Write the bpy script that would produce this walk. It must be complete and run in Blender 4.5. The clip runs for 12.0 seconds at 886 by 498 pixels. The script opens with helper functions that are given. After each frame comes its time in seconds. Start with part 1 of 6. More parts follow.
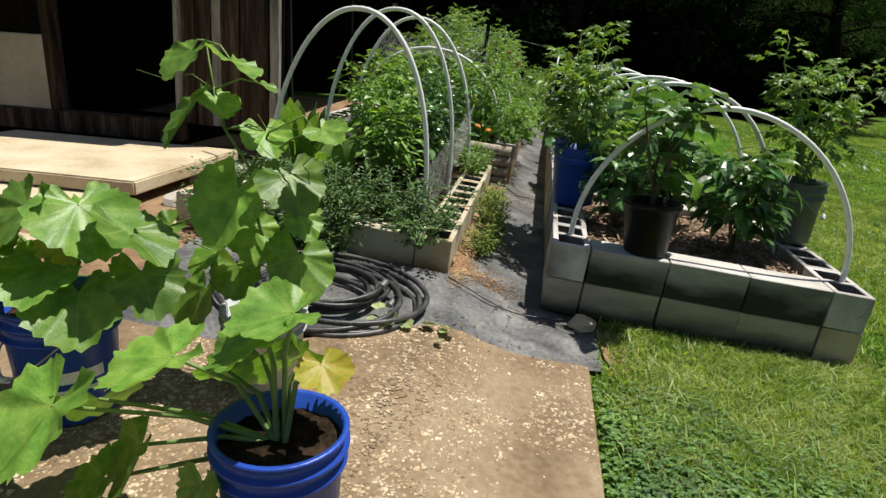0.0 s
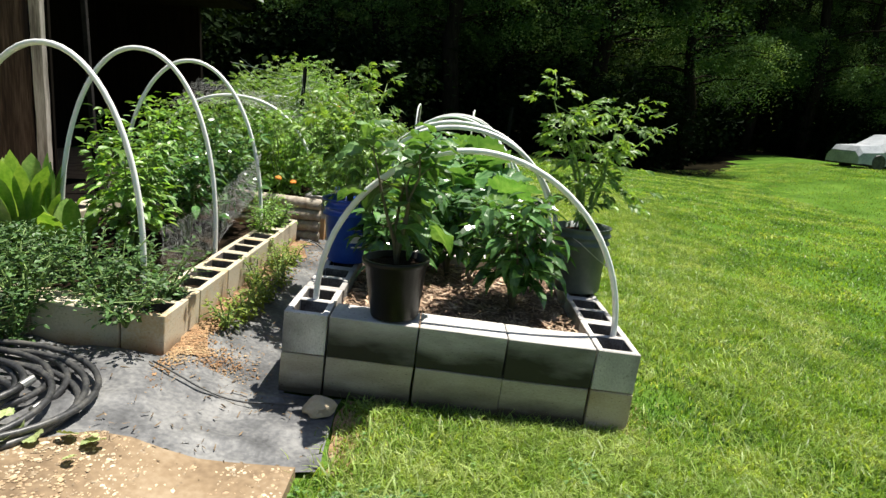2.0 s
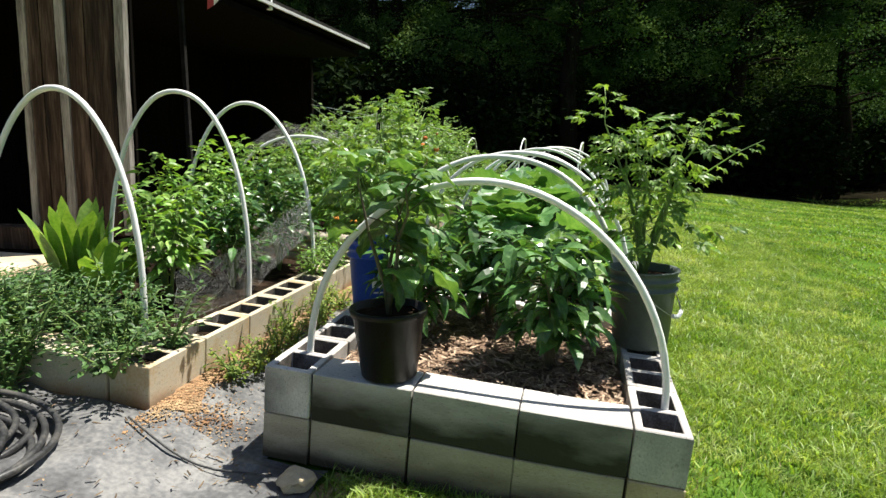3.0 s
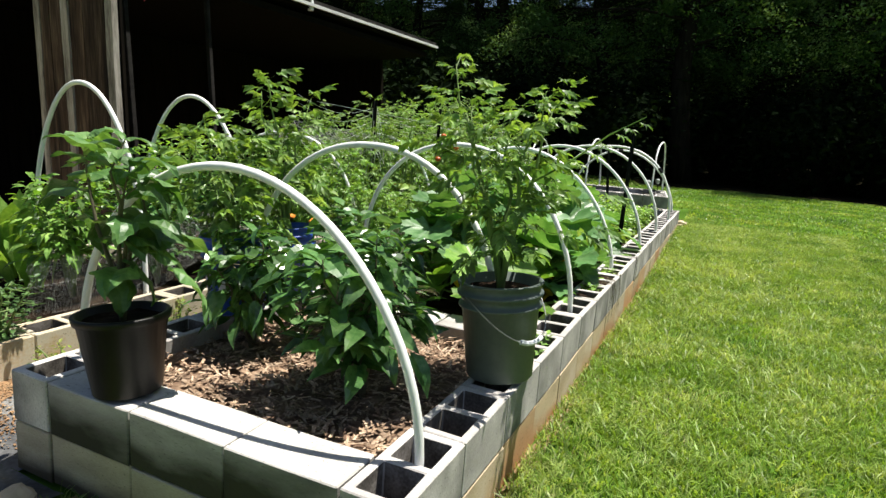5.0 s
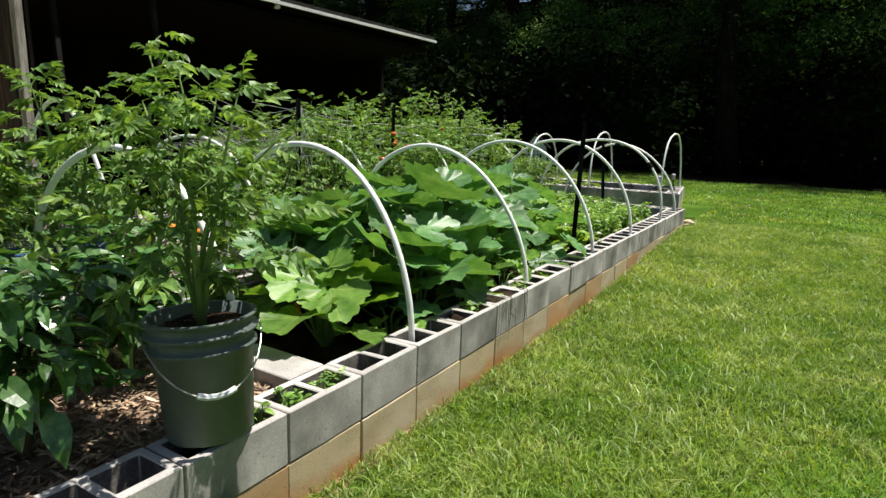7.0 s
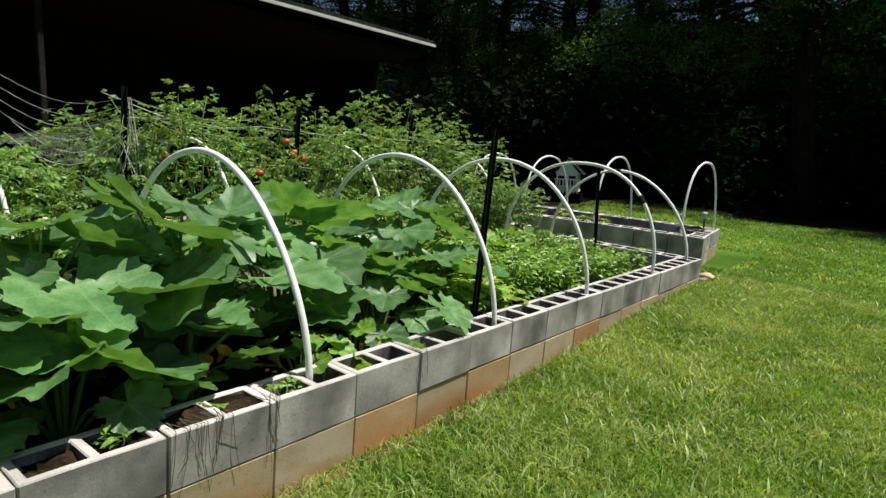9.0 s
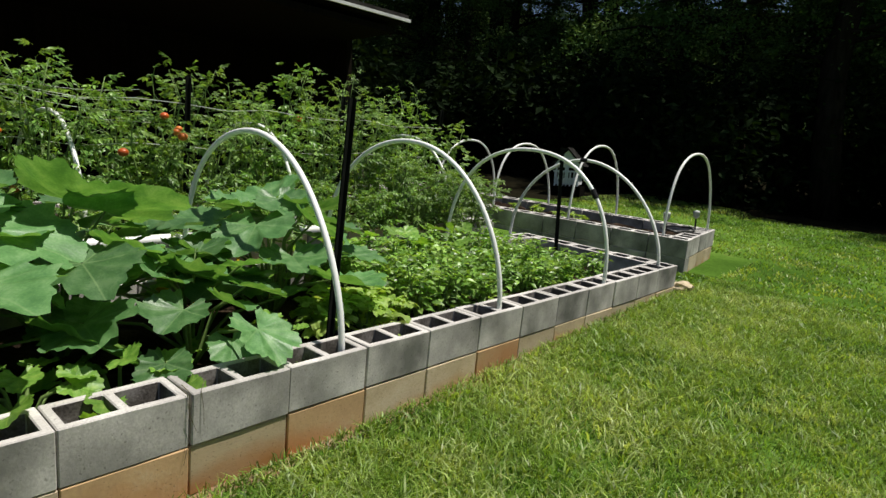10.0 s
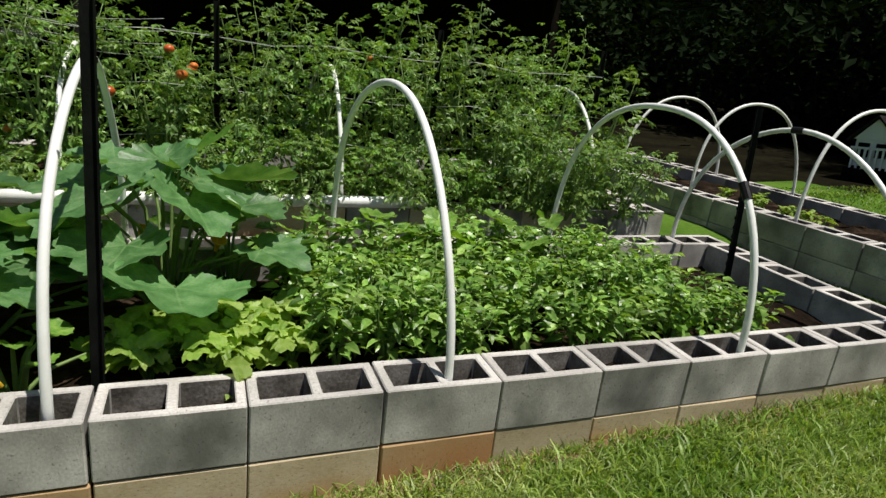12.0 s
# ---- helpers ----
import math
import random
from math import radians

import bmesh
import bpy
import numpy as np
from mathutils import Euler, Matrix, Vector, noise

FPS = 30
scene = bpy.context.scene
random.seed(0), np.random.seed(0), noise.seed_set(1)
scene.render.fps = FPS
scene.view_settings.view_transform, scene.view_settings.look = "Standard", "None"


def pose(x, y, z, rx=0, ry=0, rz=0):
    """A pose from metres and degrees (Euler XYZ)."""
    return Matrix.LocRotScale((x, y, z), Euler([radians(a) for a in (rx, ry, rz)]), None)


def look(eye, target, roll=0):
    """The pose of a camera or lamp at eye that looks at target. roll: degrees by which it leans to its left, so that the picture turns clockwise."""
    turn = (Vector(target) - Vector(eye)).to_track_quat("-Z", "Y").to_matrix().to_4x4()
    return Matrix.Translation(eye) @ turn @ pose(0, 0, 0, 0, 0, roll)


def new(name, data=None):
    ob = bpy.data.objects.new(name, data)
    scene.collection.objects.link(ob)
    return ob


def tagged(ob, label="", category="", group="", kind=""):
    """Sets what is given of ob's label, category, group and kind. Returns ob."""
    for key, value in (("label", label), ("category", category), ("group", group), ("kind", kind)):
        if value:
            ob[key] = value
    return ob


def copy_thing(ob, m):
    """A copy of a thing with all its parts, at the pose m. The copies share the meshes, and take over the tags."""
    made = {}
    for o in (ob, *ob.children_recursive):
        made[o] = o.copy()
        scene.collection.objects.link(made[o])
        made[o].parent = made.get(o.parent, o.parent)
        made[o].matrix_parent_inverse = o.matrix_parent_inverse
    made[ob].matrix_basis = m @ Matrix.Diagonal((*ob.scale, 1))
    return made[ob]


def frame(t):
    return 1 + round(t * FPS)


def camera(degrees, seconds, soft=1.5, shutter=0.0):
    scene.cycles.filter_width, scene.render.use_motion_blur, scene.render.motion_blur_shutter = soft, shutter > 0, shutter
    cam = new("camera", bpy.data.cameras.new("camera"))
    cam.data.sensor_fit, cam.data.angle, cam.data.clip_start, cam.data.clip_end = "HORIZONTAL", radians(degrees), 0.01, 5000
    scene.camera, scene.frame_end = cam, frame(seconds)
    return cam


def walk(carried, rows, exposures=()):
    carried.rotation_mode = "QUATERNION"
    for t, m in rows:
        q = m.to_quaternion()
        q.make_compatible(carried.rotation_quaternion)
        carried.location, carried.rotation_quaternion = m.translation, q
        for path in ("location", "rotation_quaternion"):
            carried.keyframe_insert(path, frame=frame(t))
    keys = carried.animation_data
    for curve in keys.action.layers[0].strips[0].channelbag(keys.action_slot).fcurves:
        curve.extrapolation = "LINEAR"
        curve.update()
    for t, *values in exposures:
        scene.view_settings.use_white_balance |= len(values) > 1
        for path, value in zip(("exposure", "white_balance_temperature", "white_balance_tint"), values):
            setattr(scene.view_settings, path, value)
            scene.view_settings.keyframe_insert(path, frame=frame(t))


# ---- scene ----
cam = camera(71.8, 12.0, soft=1.45)
PATH = [
    (0, (-1.692, -3.101, 1.436), (-1.965, -1.221, 0.812), 3.7),
    (0.5, (-1.507, -3.097, 1.453), (-1.794, -1.213, 0.847), -0.2),
    (1, (-1.366, -2.931, 1.433), (-1.346, -0.998, 0.921), 1.7),
    (1.5, (-1.209, -2.741, 1.449), (-1.123, -0.778, 1.077), 2.2),
    (2, (-0.878, -2.553, 1.416), (-0.88, -0.604, 0.967), 3.1),
    (2.5, (-0.619, -2.292, 1.375), (-0.913, -0.351, 0.99), 0.8),
    (3, (-0.384, -2.073, 1.375), (-0.818, -0.151, 1.034), 0.4),
    (3.2, (-0.253, -1.994, 1.373), (-0.742, -0.097, 0.968), 3.0),
    (4.8, (0.608, -1.28, 1.284), (-0.235, 0.507, 0.973), 1.3),
    (5, (0.714, -1.224, 1.288), (-0.129, 0.561, 0.965), 0.1),
    (5.5, (0.978, -0.98, 1.282), (0.299, 0.891, 1.088), 2.1),
    (6, (1.183, -0.727, 1.274), (0.41, 1.097, 1.003), 2.0),
    (6.5, (1.412, -0.503, 1.272), (0.498, 1.236, 0.895), 1.8),
    (6.7, (1.461, -0.396, 1.271), (0.505, 1.323, 0.91), -0.2),
    (8.3, (1.712, 1.124, 1.226), (0.464, 2.676, 1.04), 2.0),
    (8.5, (1.724, 1.357, 1.225), (0.501, 2.921, 0.983), 1.3),
    (9, (1.802, 1.909, 1.223), (0.568, 3.463, 0.972), 1.2),
    (9.5, (1.878, 2.471, 1.191), (0.639, 4.009, 0.875), 1.8),
    (10, (1.952, 3.057, 1.21), (0.651, 4.549, 0.926), 2.4),
    (10.5, (1.951, 3.643, 1.247), (0.546, 5.039, 0.965), 2.6),
    (11, (1.898, 4.195, 1.244), (0.332, 5.4, 0.935), 2.3),
    (11.5, (1.787, 4.694, 1.252), (0.095, 5.659, 0.798), 4.7),
    (12, (1.66, 5.079, 1.262), (-0.14, 5.818, 0.799), 4.7),
]
walk(cam, [(t, look(eye, target, roll)) for t, eye, target, roll in PATH],
     exposures=[(0, 0.25), (1.0, 0.30), (1.5, 0.72), (2.0, 0.93), (3.2, 0.95), (5.0, 0.82), (6.0, 0.65), (6.7, 0.55), (8.3, 0.48), (9.5, 0.23), (10.5, 0.16), (11.0, 0.16), (11.5, 0.24), (12.0, 0.03)])

# ---- light ----
SUN_WAY = Vector((0.31, 0.22, 1.0)).normalized()
world = bpy.data.worlds.new("sky")
scene.world = world
world.use_nodes = True
sky = world.node_tree.nodes.new("ShaderNodeTexSky")
sky.sky_type, sky.sun_disc = "NISHITA", False
sky.sun_elevation = math.asin(SUN_WAY.z)
sky.sun_rotation = math.atan2(SUN_WAY.x, SUN_WAY.y)
world.node_tree.links.new(sky.outputs[0], world.node_tree.nodes["Background"].inputs[0])
world.node_tree.nodes["Background"].inputs[1].default_value = 0.05
sun = new("sun", bpy.data.lights.new("sun", "SUN"))
sun.data.energy, sun.data.angle, sun.data.color = 5.0, radians(0.5), (1.0, 0.96, 0.87)
sun.matrix_world = look(SUN_WAY * 30, (0, 0, 0))

# ---- the slope: the garden lies on ground that falls to the +x side ----
TILT = Matrix.Rotation(radians(4.3), 4, "Y")


def smooth(a, b, v):
    k = min(1.0, max(0.0, (v - a) / (b - a)))
    return k * k * (3 - 2 * k)


def rise(x, y):
    """Height of the ground over the sloping garden plane."""
    z = 0.11 * smooth(-1.65, -2.15, x) * (1 - 0.5 * smooth(-0.6, -2.5, y))
    z += 0.15 * smooth(3.6, 8.6, y) - 0.02 * smooth(12, 30, y)
    far = max(0.0, abs(x) - 40)
    z += 1.05 * smooth(7, 15, x) * smooth(5, 20, y)
    level = 1 - smooth(10, 16, y)
    z -= level * (0.0752 * max(0.0, min(-x, 14) - 3.5) + 0.11 * smooth(-3.6, -4.2, x) * (1 - 0.5 * smooth(-0.6, -2.5, y)))
    return z + math.copysign(far * 0.0752, x) + 0.02 * noise.noise(Vector((x * 0.25, y * 0.25, 3)))


def on(x, y, z=None):
    """A place of the garden plane in the world; z over the plane, or on the ground."""
    return TILT @ Vector((x, y, rise(x, y) if z is None else z))


def patio_edge(x):
    """Where the patio ends and the weed fabric begins, by x."""
    return -0.59 + 0.08 * max(-0.76, x + 1.38) + 0.75 * max(-0.7, min(0.0, x + 2.02))


# ---- materials ----
def material(name, colours, scale=8.0, rough=0.8, bump=0.15, metal=0.0, stretch=(1, 1, 1), vary=0.0, spot=None, trans=0.0,
             fine=8.0, island=0.0, spec=0.5, upright=False, band=None, soft=0.16, pits=0.0):
    """Two scales of noise between colours, bump, variation per object or per island, and a spot colour with its share."""
    m = bpy.data.materials.new(name)
    m.use_nodes = True
    n, l = m.node_tree.nodes, m.node_tree.links
    b = n["Principled BSDF"]
    b.inputs["Roughness"].default_value, b.inputs["Metallic"].default_value = rough, metal
    b.inputs["Specular IOR Level"].default_value = spec
    co = n.new("ShaderNodeTexCoord")
    mp = n.new("ShaderNodeMapping")
    mp.inputs["Scale"].default_value = stretch
    l.new(co.outputs["Object"], mp.inputs[0])
    off = n.new("ShaderNodeVectorMath")
    info = n.new("ShaderNodeObjectInfo")
    mul = n.new("ShaderNodeMath")
    mul.operation = "MULTIPLY"
    mul.inputs[1].default_value = 37.0
    l.new(info.outputs["Random"], mul.inputs[0])
    l.new(mp.outputs[0], off.inputs[0])
    l.new(mul.outputs[0], off.inputs[1])

    def tex(s, detail=4):
        t = n.new("ShaderNodeTexNoise")
        t.inputs["Scale"].default_value, t.inputs["Detail"].default_value = s, detail
        l.new(off.outputs[0], t.inputs["Vector"])
        return t.outputs["Fac"]

    big, small = tex(scale), tex(scale * fine, 3)
    add = n.new("ShaderNodeMath")
    add.operation = "MULTIPLY_ADD"
    add.inputs[1].default_value, add.inputs[2].default_value = 0.45, -0.22
    l.new(small, add.inputs[0])
    mix = n.new("ShaderNodeMath")
    l.new(big, mix.inputs[0])
    l.new(add.outputs[0], mix.inputs[1])
    ramp = n.new("ShaderNodeValToRGB")
    e = ramp.color_ramp.elements
    while len(e) < len(colours):
        e.new(0.5)
    for i, c in enumerate(colours):
        e[i].position = 0.3 + 0.4 * i / max(1, len(colours) - 1)
        e[i].color = (*c, 1)
    l.new(mix.outputs[0], ramp.inputs[0])
    out = ramp.outputs[0]
    if spot:
        colour, size, share = spot
        st = tex(size, 5)
        sr = n.new("ShaderNodeMapRange")
        sr.inputs["From Min"].default_value, sr.inputs["From Max"].default_value = 1 - share, 1 - share + soft
        if band:
            zz = n.new("ShaderNodeSeparateXYZ")
            l.new(co.outputs["Object"], zz.inputs[0])
            bd = n.new("ShaderNodeMath")
            bd.operation = "MULTIPLY_ADD"
            bd.inputs[1].default_value, bd.inputs[2].default_value = -band[1], band[0] * band[1]
            l.new(zz.outputs["Z"], bd.inputs[0])
            sm = n.new("ShaderNodeMath")
            l.new(st, sm.inputs[0])
            l.new(bd.outputs[0], sm.inputs[1])
            st = sm.outputs[0]
        l.new(st, sr.inputs["Value"])
        mm = n.new("ShaderNodeMix")
        mm.data_type = "RGBA"
        if upright:
            sep = n.new("ShaderNodeSeparateXYZ")
            l.new(n.new("ShaderNodeNewGeometry").outputs["Normal"], sep.inputs[0])
            face = n.new("ShaderNodeMapRange")
            face.inputs["From Min"].default_value, face.inputs["From Max"].default_value = 0.75, 0.35
            l.new(sep.outputs["Z"], face.inputs["Value"])
            both = n.new("ShaderNodeMath")
            both.operation = "MULTIPLY"
            l.new(sr.outputs[0], both.inputs[0])
            l.new(face.outputs[0], both.inputs[1])
            l.new(both.outputs[0], mm.inputs["Factor"])
        else:
            l.new(sr.outputs[0], mm.inputs["Factor"])
        l.new(out, mm.inputs["A"])
        mm.inputs["B"].default_value = (*colour, 1)
        out = mm.outputs["Result"]
    if pits:
        pr = n.new("ShaderNodeMapRange")
        pr.inputs["From Min"].default_value, pr.inputs["From Max"].default_value = 0.64, 0.72
        l.new(tex(105, 2), pr.inputs["Value"])
        pm = n.new("ShaderNodeMix")
        pm.data_type, pm.blend_type = "RGBA", "MULTIPLY"
        pk = n.new("ShaderNodeMath")
        pk.operation = "MULTIPLY"
        pk.inputs[1].default_value = pits
        l.new(pr.outputs[0], pk.inputs[0])
        l.new(pk.outputs[0], pm.inputs["Factor"])
        l.new(out, pm.inputs["A"])
        pm.inputs["B"].default_value = (0.25, 0.24, 0.22, 1)
        out = pm.outputs["Result"]
    if vary or island:
        h = n.new("ShaderNodeHueSaturation")
        v = n.new("ShaderNodeMapRange")
        k = vary or island
        v.inputs["To Min"].default_value, v.inputs["To Max"].default_value = 1 - k, 1 + k
        if island:
            l.new(n.new("ShaderNodeNewGeometry").outputs["Random Per Island"], v.inputs["Value"])
        else:
            l.new(info.outputs["Random"], v.inputs["Value"])
        l.new(v.outputs[0], h.inputs["Value"])
        l.new(out, h.inputs["Color"])
        out = h.outputs[0]
    l.new(out, b.inputs["Base Color"])
    if bump:
        bp = n.new("ShaderNodeBump")
        bp.inputs["Strength"].default_value, bp.inputs["Distance"].default_value = bump, 0.01
        l.new(mix.outputs[0], bp.inputs["Height"])
        l.new(bp.outputs[0], b.inputs["Normal"])
    if trans:
        tr = n.new("ShaderNodeBsdfTranslucent")
        br = n.new("ShaderNodeMix")
        br.data_type, br.blend_type = "RGBA", "MULTIPLY"
        br.inputs["Factor"].default_value = 1.0
        l.new(out, br.inputs["A"])
        br.inputs["B"].default_value = (1.3, 1.25, 0.45, 1)
        l.new(br.outputs["Result"], tr.inputs["Color"])
        ms = n.new("ShaderNodeMixShader")
        ms.inputs[0].default_value = trans
        l.new(b.outputs[0], ms.inputs[1])
        l.new(tr.outputs[0], ms.inputs[2])
        l.new(ms.outputs[0], n["Material Output"].inputs[0])
    return m


# Upright faces: stains, spread wider so sides look less lit than the tops.
CONCRETE = material("concrete_block", [(0.35, 0.328, 0.31), (0.47, 0.443, 0.42), (0.64, 0.61, 0.58)], 4, 0.9, 0.14, vary=0.16, pits=0.55, fine=34, stretch=(1, 1, 0.85),
                    spot=((0.13, 0.128, 0.116), 3.6, 0.60), upright=True, soft=0.30)
PALECLAY = material("cream_stained_block", [(0.40, 0.35, 0.26), (0.52, 0.46, 0.35), (0.46, 0.34, 0.20)], 4, 0.9, 0.14, pits=0.6, vary=0.12, fine=20,
                    spot=((0.36, 0.17, 0.06), 3, 0.50), upright=True, band=(0.075, 3.5), soft=0.4)
CLAY_BLOCK = material("clay_stained_block", [(0.40, 0.31, 0.19), (0.48, 0.38, 0.24), (0.52, 0.39, 0.24)], 4, 0.9, 0.14, pits=0.6, vary=0.14, fine=20, stretch=(0.9, 0.9, 1.6),
                      spot=((0.42, 0.19, 0.06), 3.0, 0.56), upright=True, band=(0.100, 2.6), soft=0.34)
TAN_BLOCK = material("tan_stained_block", [(0.40, 0.31, 0.19), (0.49, 0.39, 0.26), (0.55, 0.46, 0.33)], 5, 0.9, 0.14, pits=0.6, vary=0.12, fine=20, stretch=(0.9, 0.9, 1.5),
                     spot=((0.42, 0.24, 0.09), 3.0, 0.50), upright=True, band=(0.080, 3.0), soft=0.4)
RED_BLOCK = material("red_clay_block", [(0.42, 0.27, 0.14), (0.48, 0.31, 0.16), (0.50, 0.36, 0.22)], 4, 0.9, 0.14, pits=0.6, vary=0.12, fine=20,
                     spot=((0.44, 0.17, 0.045), 2.6, 0.58), upright=True, band=(0.120, 2.0), soft=0.4)
# Moss on upright faces, spread and darkened further for the front wall's shade.
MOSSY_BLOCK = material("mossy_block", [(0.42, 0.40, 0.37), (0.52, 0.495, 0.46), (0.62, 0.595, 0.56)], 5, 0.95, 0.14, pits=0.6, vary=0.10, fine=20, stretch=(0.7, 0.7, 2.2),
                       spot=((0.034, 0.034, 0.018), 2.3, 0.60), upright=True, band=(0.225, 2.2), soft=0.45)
# Dark band low on the block paints the shadow of the grass.
FOOTSHADE_BLOCK = material("damp_foot_block", [(0.29, 0.25, 0.185), (0.37, 0.325, 0.245), (0.45, 0.40, 0.315)], 5, 0.95, 0.14, pits=0.6, vary=0.08, fine=20, stretch=(0.7, 0.7, 2.0),
                      spot=((0.070, 0.055, 0.032), 4.0, 0.56), upright=True, band=(0.105, 6.0), soft=0.5)
# Cell walls: soil stain, darkened further for the shade down in the cells.
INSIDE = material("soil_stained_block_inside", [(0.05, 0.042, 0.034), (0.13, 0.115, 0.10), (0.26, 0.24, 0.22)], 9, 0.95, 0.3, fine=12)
PVC = material("white_pvc", [(0.82, 0.82, 0.80), (0.88, 0.88, 0.87)], 14, 0.4, 0.03, spot=((0.55, 0.54, 0.49), 22, 0.22))
SOIL = material("dark_soil", [(0.006, 0.004, 0.003), (0.017, 0.011, 0.007), (0.050, 0.033, 0.022)], 7, 1.0, 0.9, fine=9, spec=0.05)
MULCH = material("wood_mulch", [(0.075, 0.042, 0.026), (0.15, 0.090, 0.056), (0.26, 0.175, 0.115)], 9, 0.9, 0.6, fine=7)
CHIP = material("mulch_chips", [(0.15, 0.090, 0.055), (0.32, 0.215, 0.140), (0.56, 0.43, 0.315)], 20, 0.9, 0.2, island=0.5)
DEBRIS = material("dry_scraps", [(0.09, 0.06, 0.035), (0.17, 0.12, 0.07), (0.26, 0.19, 0.12)], 20, 0.9, 0, island=0.4)
LAWN = material("lawn_ground", [(0.040, 0.085, 0.012), (0.068, 0.134, 0.019), (0.104, 0.184, 0.030)], 0.9, 1.0, 0.5, fine=30, spec=0.0,
                spot=((0.13, 0.13, 0.04), 2.2, 0.36))
BLADE = material("grass_blade", [(0.075, 0.165, 0.020), (0.175, 0.292, 0.038), (0.365, 0.435, 0.115)], 1.3, 0.45, 0, island=0.6, trans=0.42, fine=5)
STRAW = material("dry_straw", [(0.30, 0.23, 0.11), (0.44, 0.36, 0.20)], 9, 0.8, 0, island=0.35)
CLOVER = material("clover_leaf", [(0.055, 0.135, 0.026), (0.105, 0.215, 0.042), (0.19, 0.32, 0.075)], 3, 0.55, 0, island=0.5, trans=0.3)
TUFT = material("tuft_blade", [(0.15, 0.27, 0.03), (0.265, 0.375, 0.08), (0.45, 0.52, 0.19)], 2.2, 0.45, 0, island=0.4, trans=0.45)
# Ground under the trees: their shade is painted in as near black.
SHADE_FLOOR = material("forest_floor", [(0.006, 0.006, 0.004), (0.016, 0.014, 0.008)], 1.2, 1.0, 0.5, spec=0.0)
FABRIC = material("weed_fabric", [(0.042, 0.042, 0.044), (0.105, 0.105, 0.107), (0.220, 0.216, 0.208)], 3.5, 0.55, 0.5, fine=14,
                  spot=((0.17, 0.13, 0.09), 1.6, 0.36))
CLAYDIRT = material("clay_dirt", [(0.16, 0.095, 0.05), (0.26, 0.155, 0.08), (0.32, 0.22, 0.12)], 6, 0.95, 0.6)
CLAYCRUMB = material("clay_crumb", [(0.18, 0.095, 0.045), (0.29, 0.17, 0.085), (0.38, 0.27, 0.15)], 8, 0.95, 0.2, island=0.4)
PATIO = material("exposed_aggregate", [(0.14, 0.092, 0.050), (0.23, 0.160, 0.092), (0.31, 0.235, 0.15)], 2.2, 0.85, 0.3, fine=16,
                 spot=((0.12, 0.085, 0.05), 1.1, 0.38))
PEBBLE = material("pebbles", [(0.20, 0.13, 0.075), (0.36, 0.26, 0.155), (0.54, 0.44, 0.31)], 9, 0.7, 0.1, island=0.5)
STONE = material("stone", [(0.30, 0.27, 0.23), (0.44, 0.40, 0.34), (0.54, 0.49, 0.42)], 7, 0.9, 0.5, vary=0.15)
SLABSTONE = material("sandstone_slab", [(0.44, 0.35, 0.22), (0.56, 0.46, 0.31), (0.62, 0.53, 0.38)], 2.5, 0.85, 0.3, fine=14)
RUBBER = material("hose_rubber", [(0.018, 0.018, 0.019), (0.045, 0.045, 0.046), (0.10, 0.095, 0.085)], 9, 0.42, 0.1)
BLUE = material("blue_plastic", [(0.012, 0.05, 0.34), (0.02, 0.08, 0.45)], 6, 0.38, 0.05, spot=((0.09, 0.12, 0.25), 9, 0.26))
GREYPL = material("grey_plastic", [(0.075, 0.10, 0.09), (0.12, 0.14, 0.13)], 5, 0.5, 0.08, spot=((0.2, 0.21, 0.2), 8, 0.3))
PALEPL = material("pale_plastic", [(0.40, 0.42, 0.42), (0.52, 0.53, 0.52)], 5, 0.5, 0.05)
BLACKPL = material("black_plastic", [(0.004, 0.004, 0.004), (0.011, 0.010, 0.010)], 8, 0.42, 0.06, spec=0.25)
WHITEPRINT = material("white_print", [(0.6, 0.62, 0.66), (0.75, 0.76, 0.78)], 30, 0.5, 0)
STEEL = material("wire_steel", [(0.30, 0.30, 0.29), (0.45, 0.45, 0.43)], 20, 0.45, 0, metal=0.9)
TPOST = material("dark_post_paint", [(0.004, 0.005, 0.004), (0.010, 0.011, 0.010)], 14, 0.7, 0.1, spec=0.1)
BOARD = material("weathered_board", [(0.012, 0.007, 0.005), (0.045, 0.028, 0.018), (0.120, 0.085, 0.060)], 2.2, 0.85, 0.8, stretch=(5, 5, 0.45), vary=0.4, fine=6, spec=0.2)
BOARDEDGE = material("bleached_board", [(0.10, 0.085, 0.07), (0.24, 0.215, 0.185), (0.38, 0.35, 0.31)], 3.0, 0.85, 0.4, stretch=(6, 6, 0.5), vary=0.1)
# Near-black wood: deep shade inside the outbuilding is put into its colour.
SHADEWOOD = material("dark_wood", [(0.004, 0.0035, 0.003), (0.010, 0.008, 0.006)], 3.0, 0.95, 0.3, stretch=(6, 6, 0.5), vary=0.25, spec=0.03)
CREAM = material("cream_siding", [(0.40, 0.35, 0.27), (0.50, 0.45, 0.36)], 3, 0.8, 0.15)
ROOFING = material("dark_shingle", [(0.012, 0.011, 0.010), (0.03, 0.028, 0.026)], 6, 0.95, 0.4, vary=0.2, spec=0.1)
GUTTER = material("eave_metal", [(0.5, 0.5, 0.5), (0.66, 0.66, 0.65)], 5, 0.45, 0.05)
LOG = material("timber", [(0.20, 0.16, 0.12), (0.34, 0.29, 0.23), (0.44, 0.39, 0.32)], 4, 0.9, 0.4, stretch=(6, 0.6, 6), vary=0.15)
STRING = material("white_string", [(0.6, 0.6, 0.58), (0.72, 0.72, 0.7)], 30, 0.7, 0)
NETTING = material("grey_net", [(0.30, 0.30, 0.29), (0.42, 0.42, 0.40)], 30, 0.7, 0)
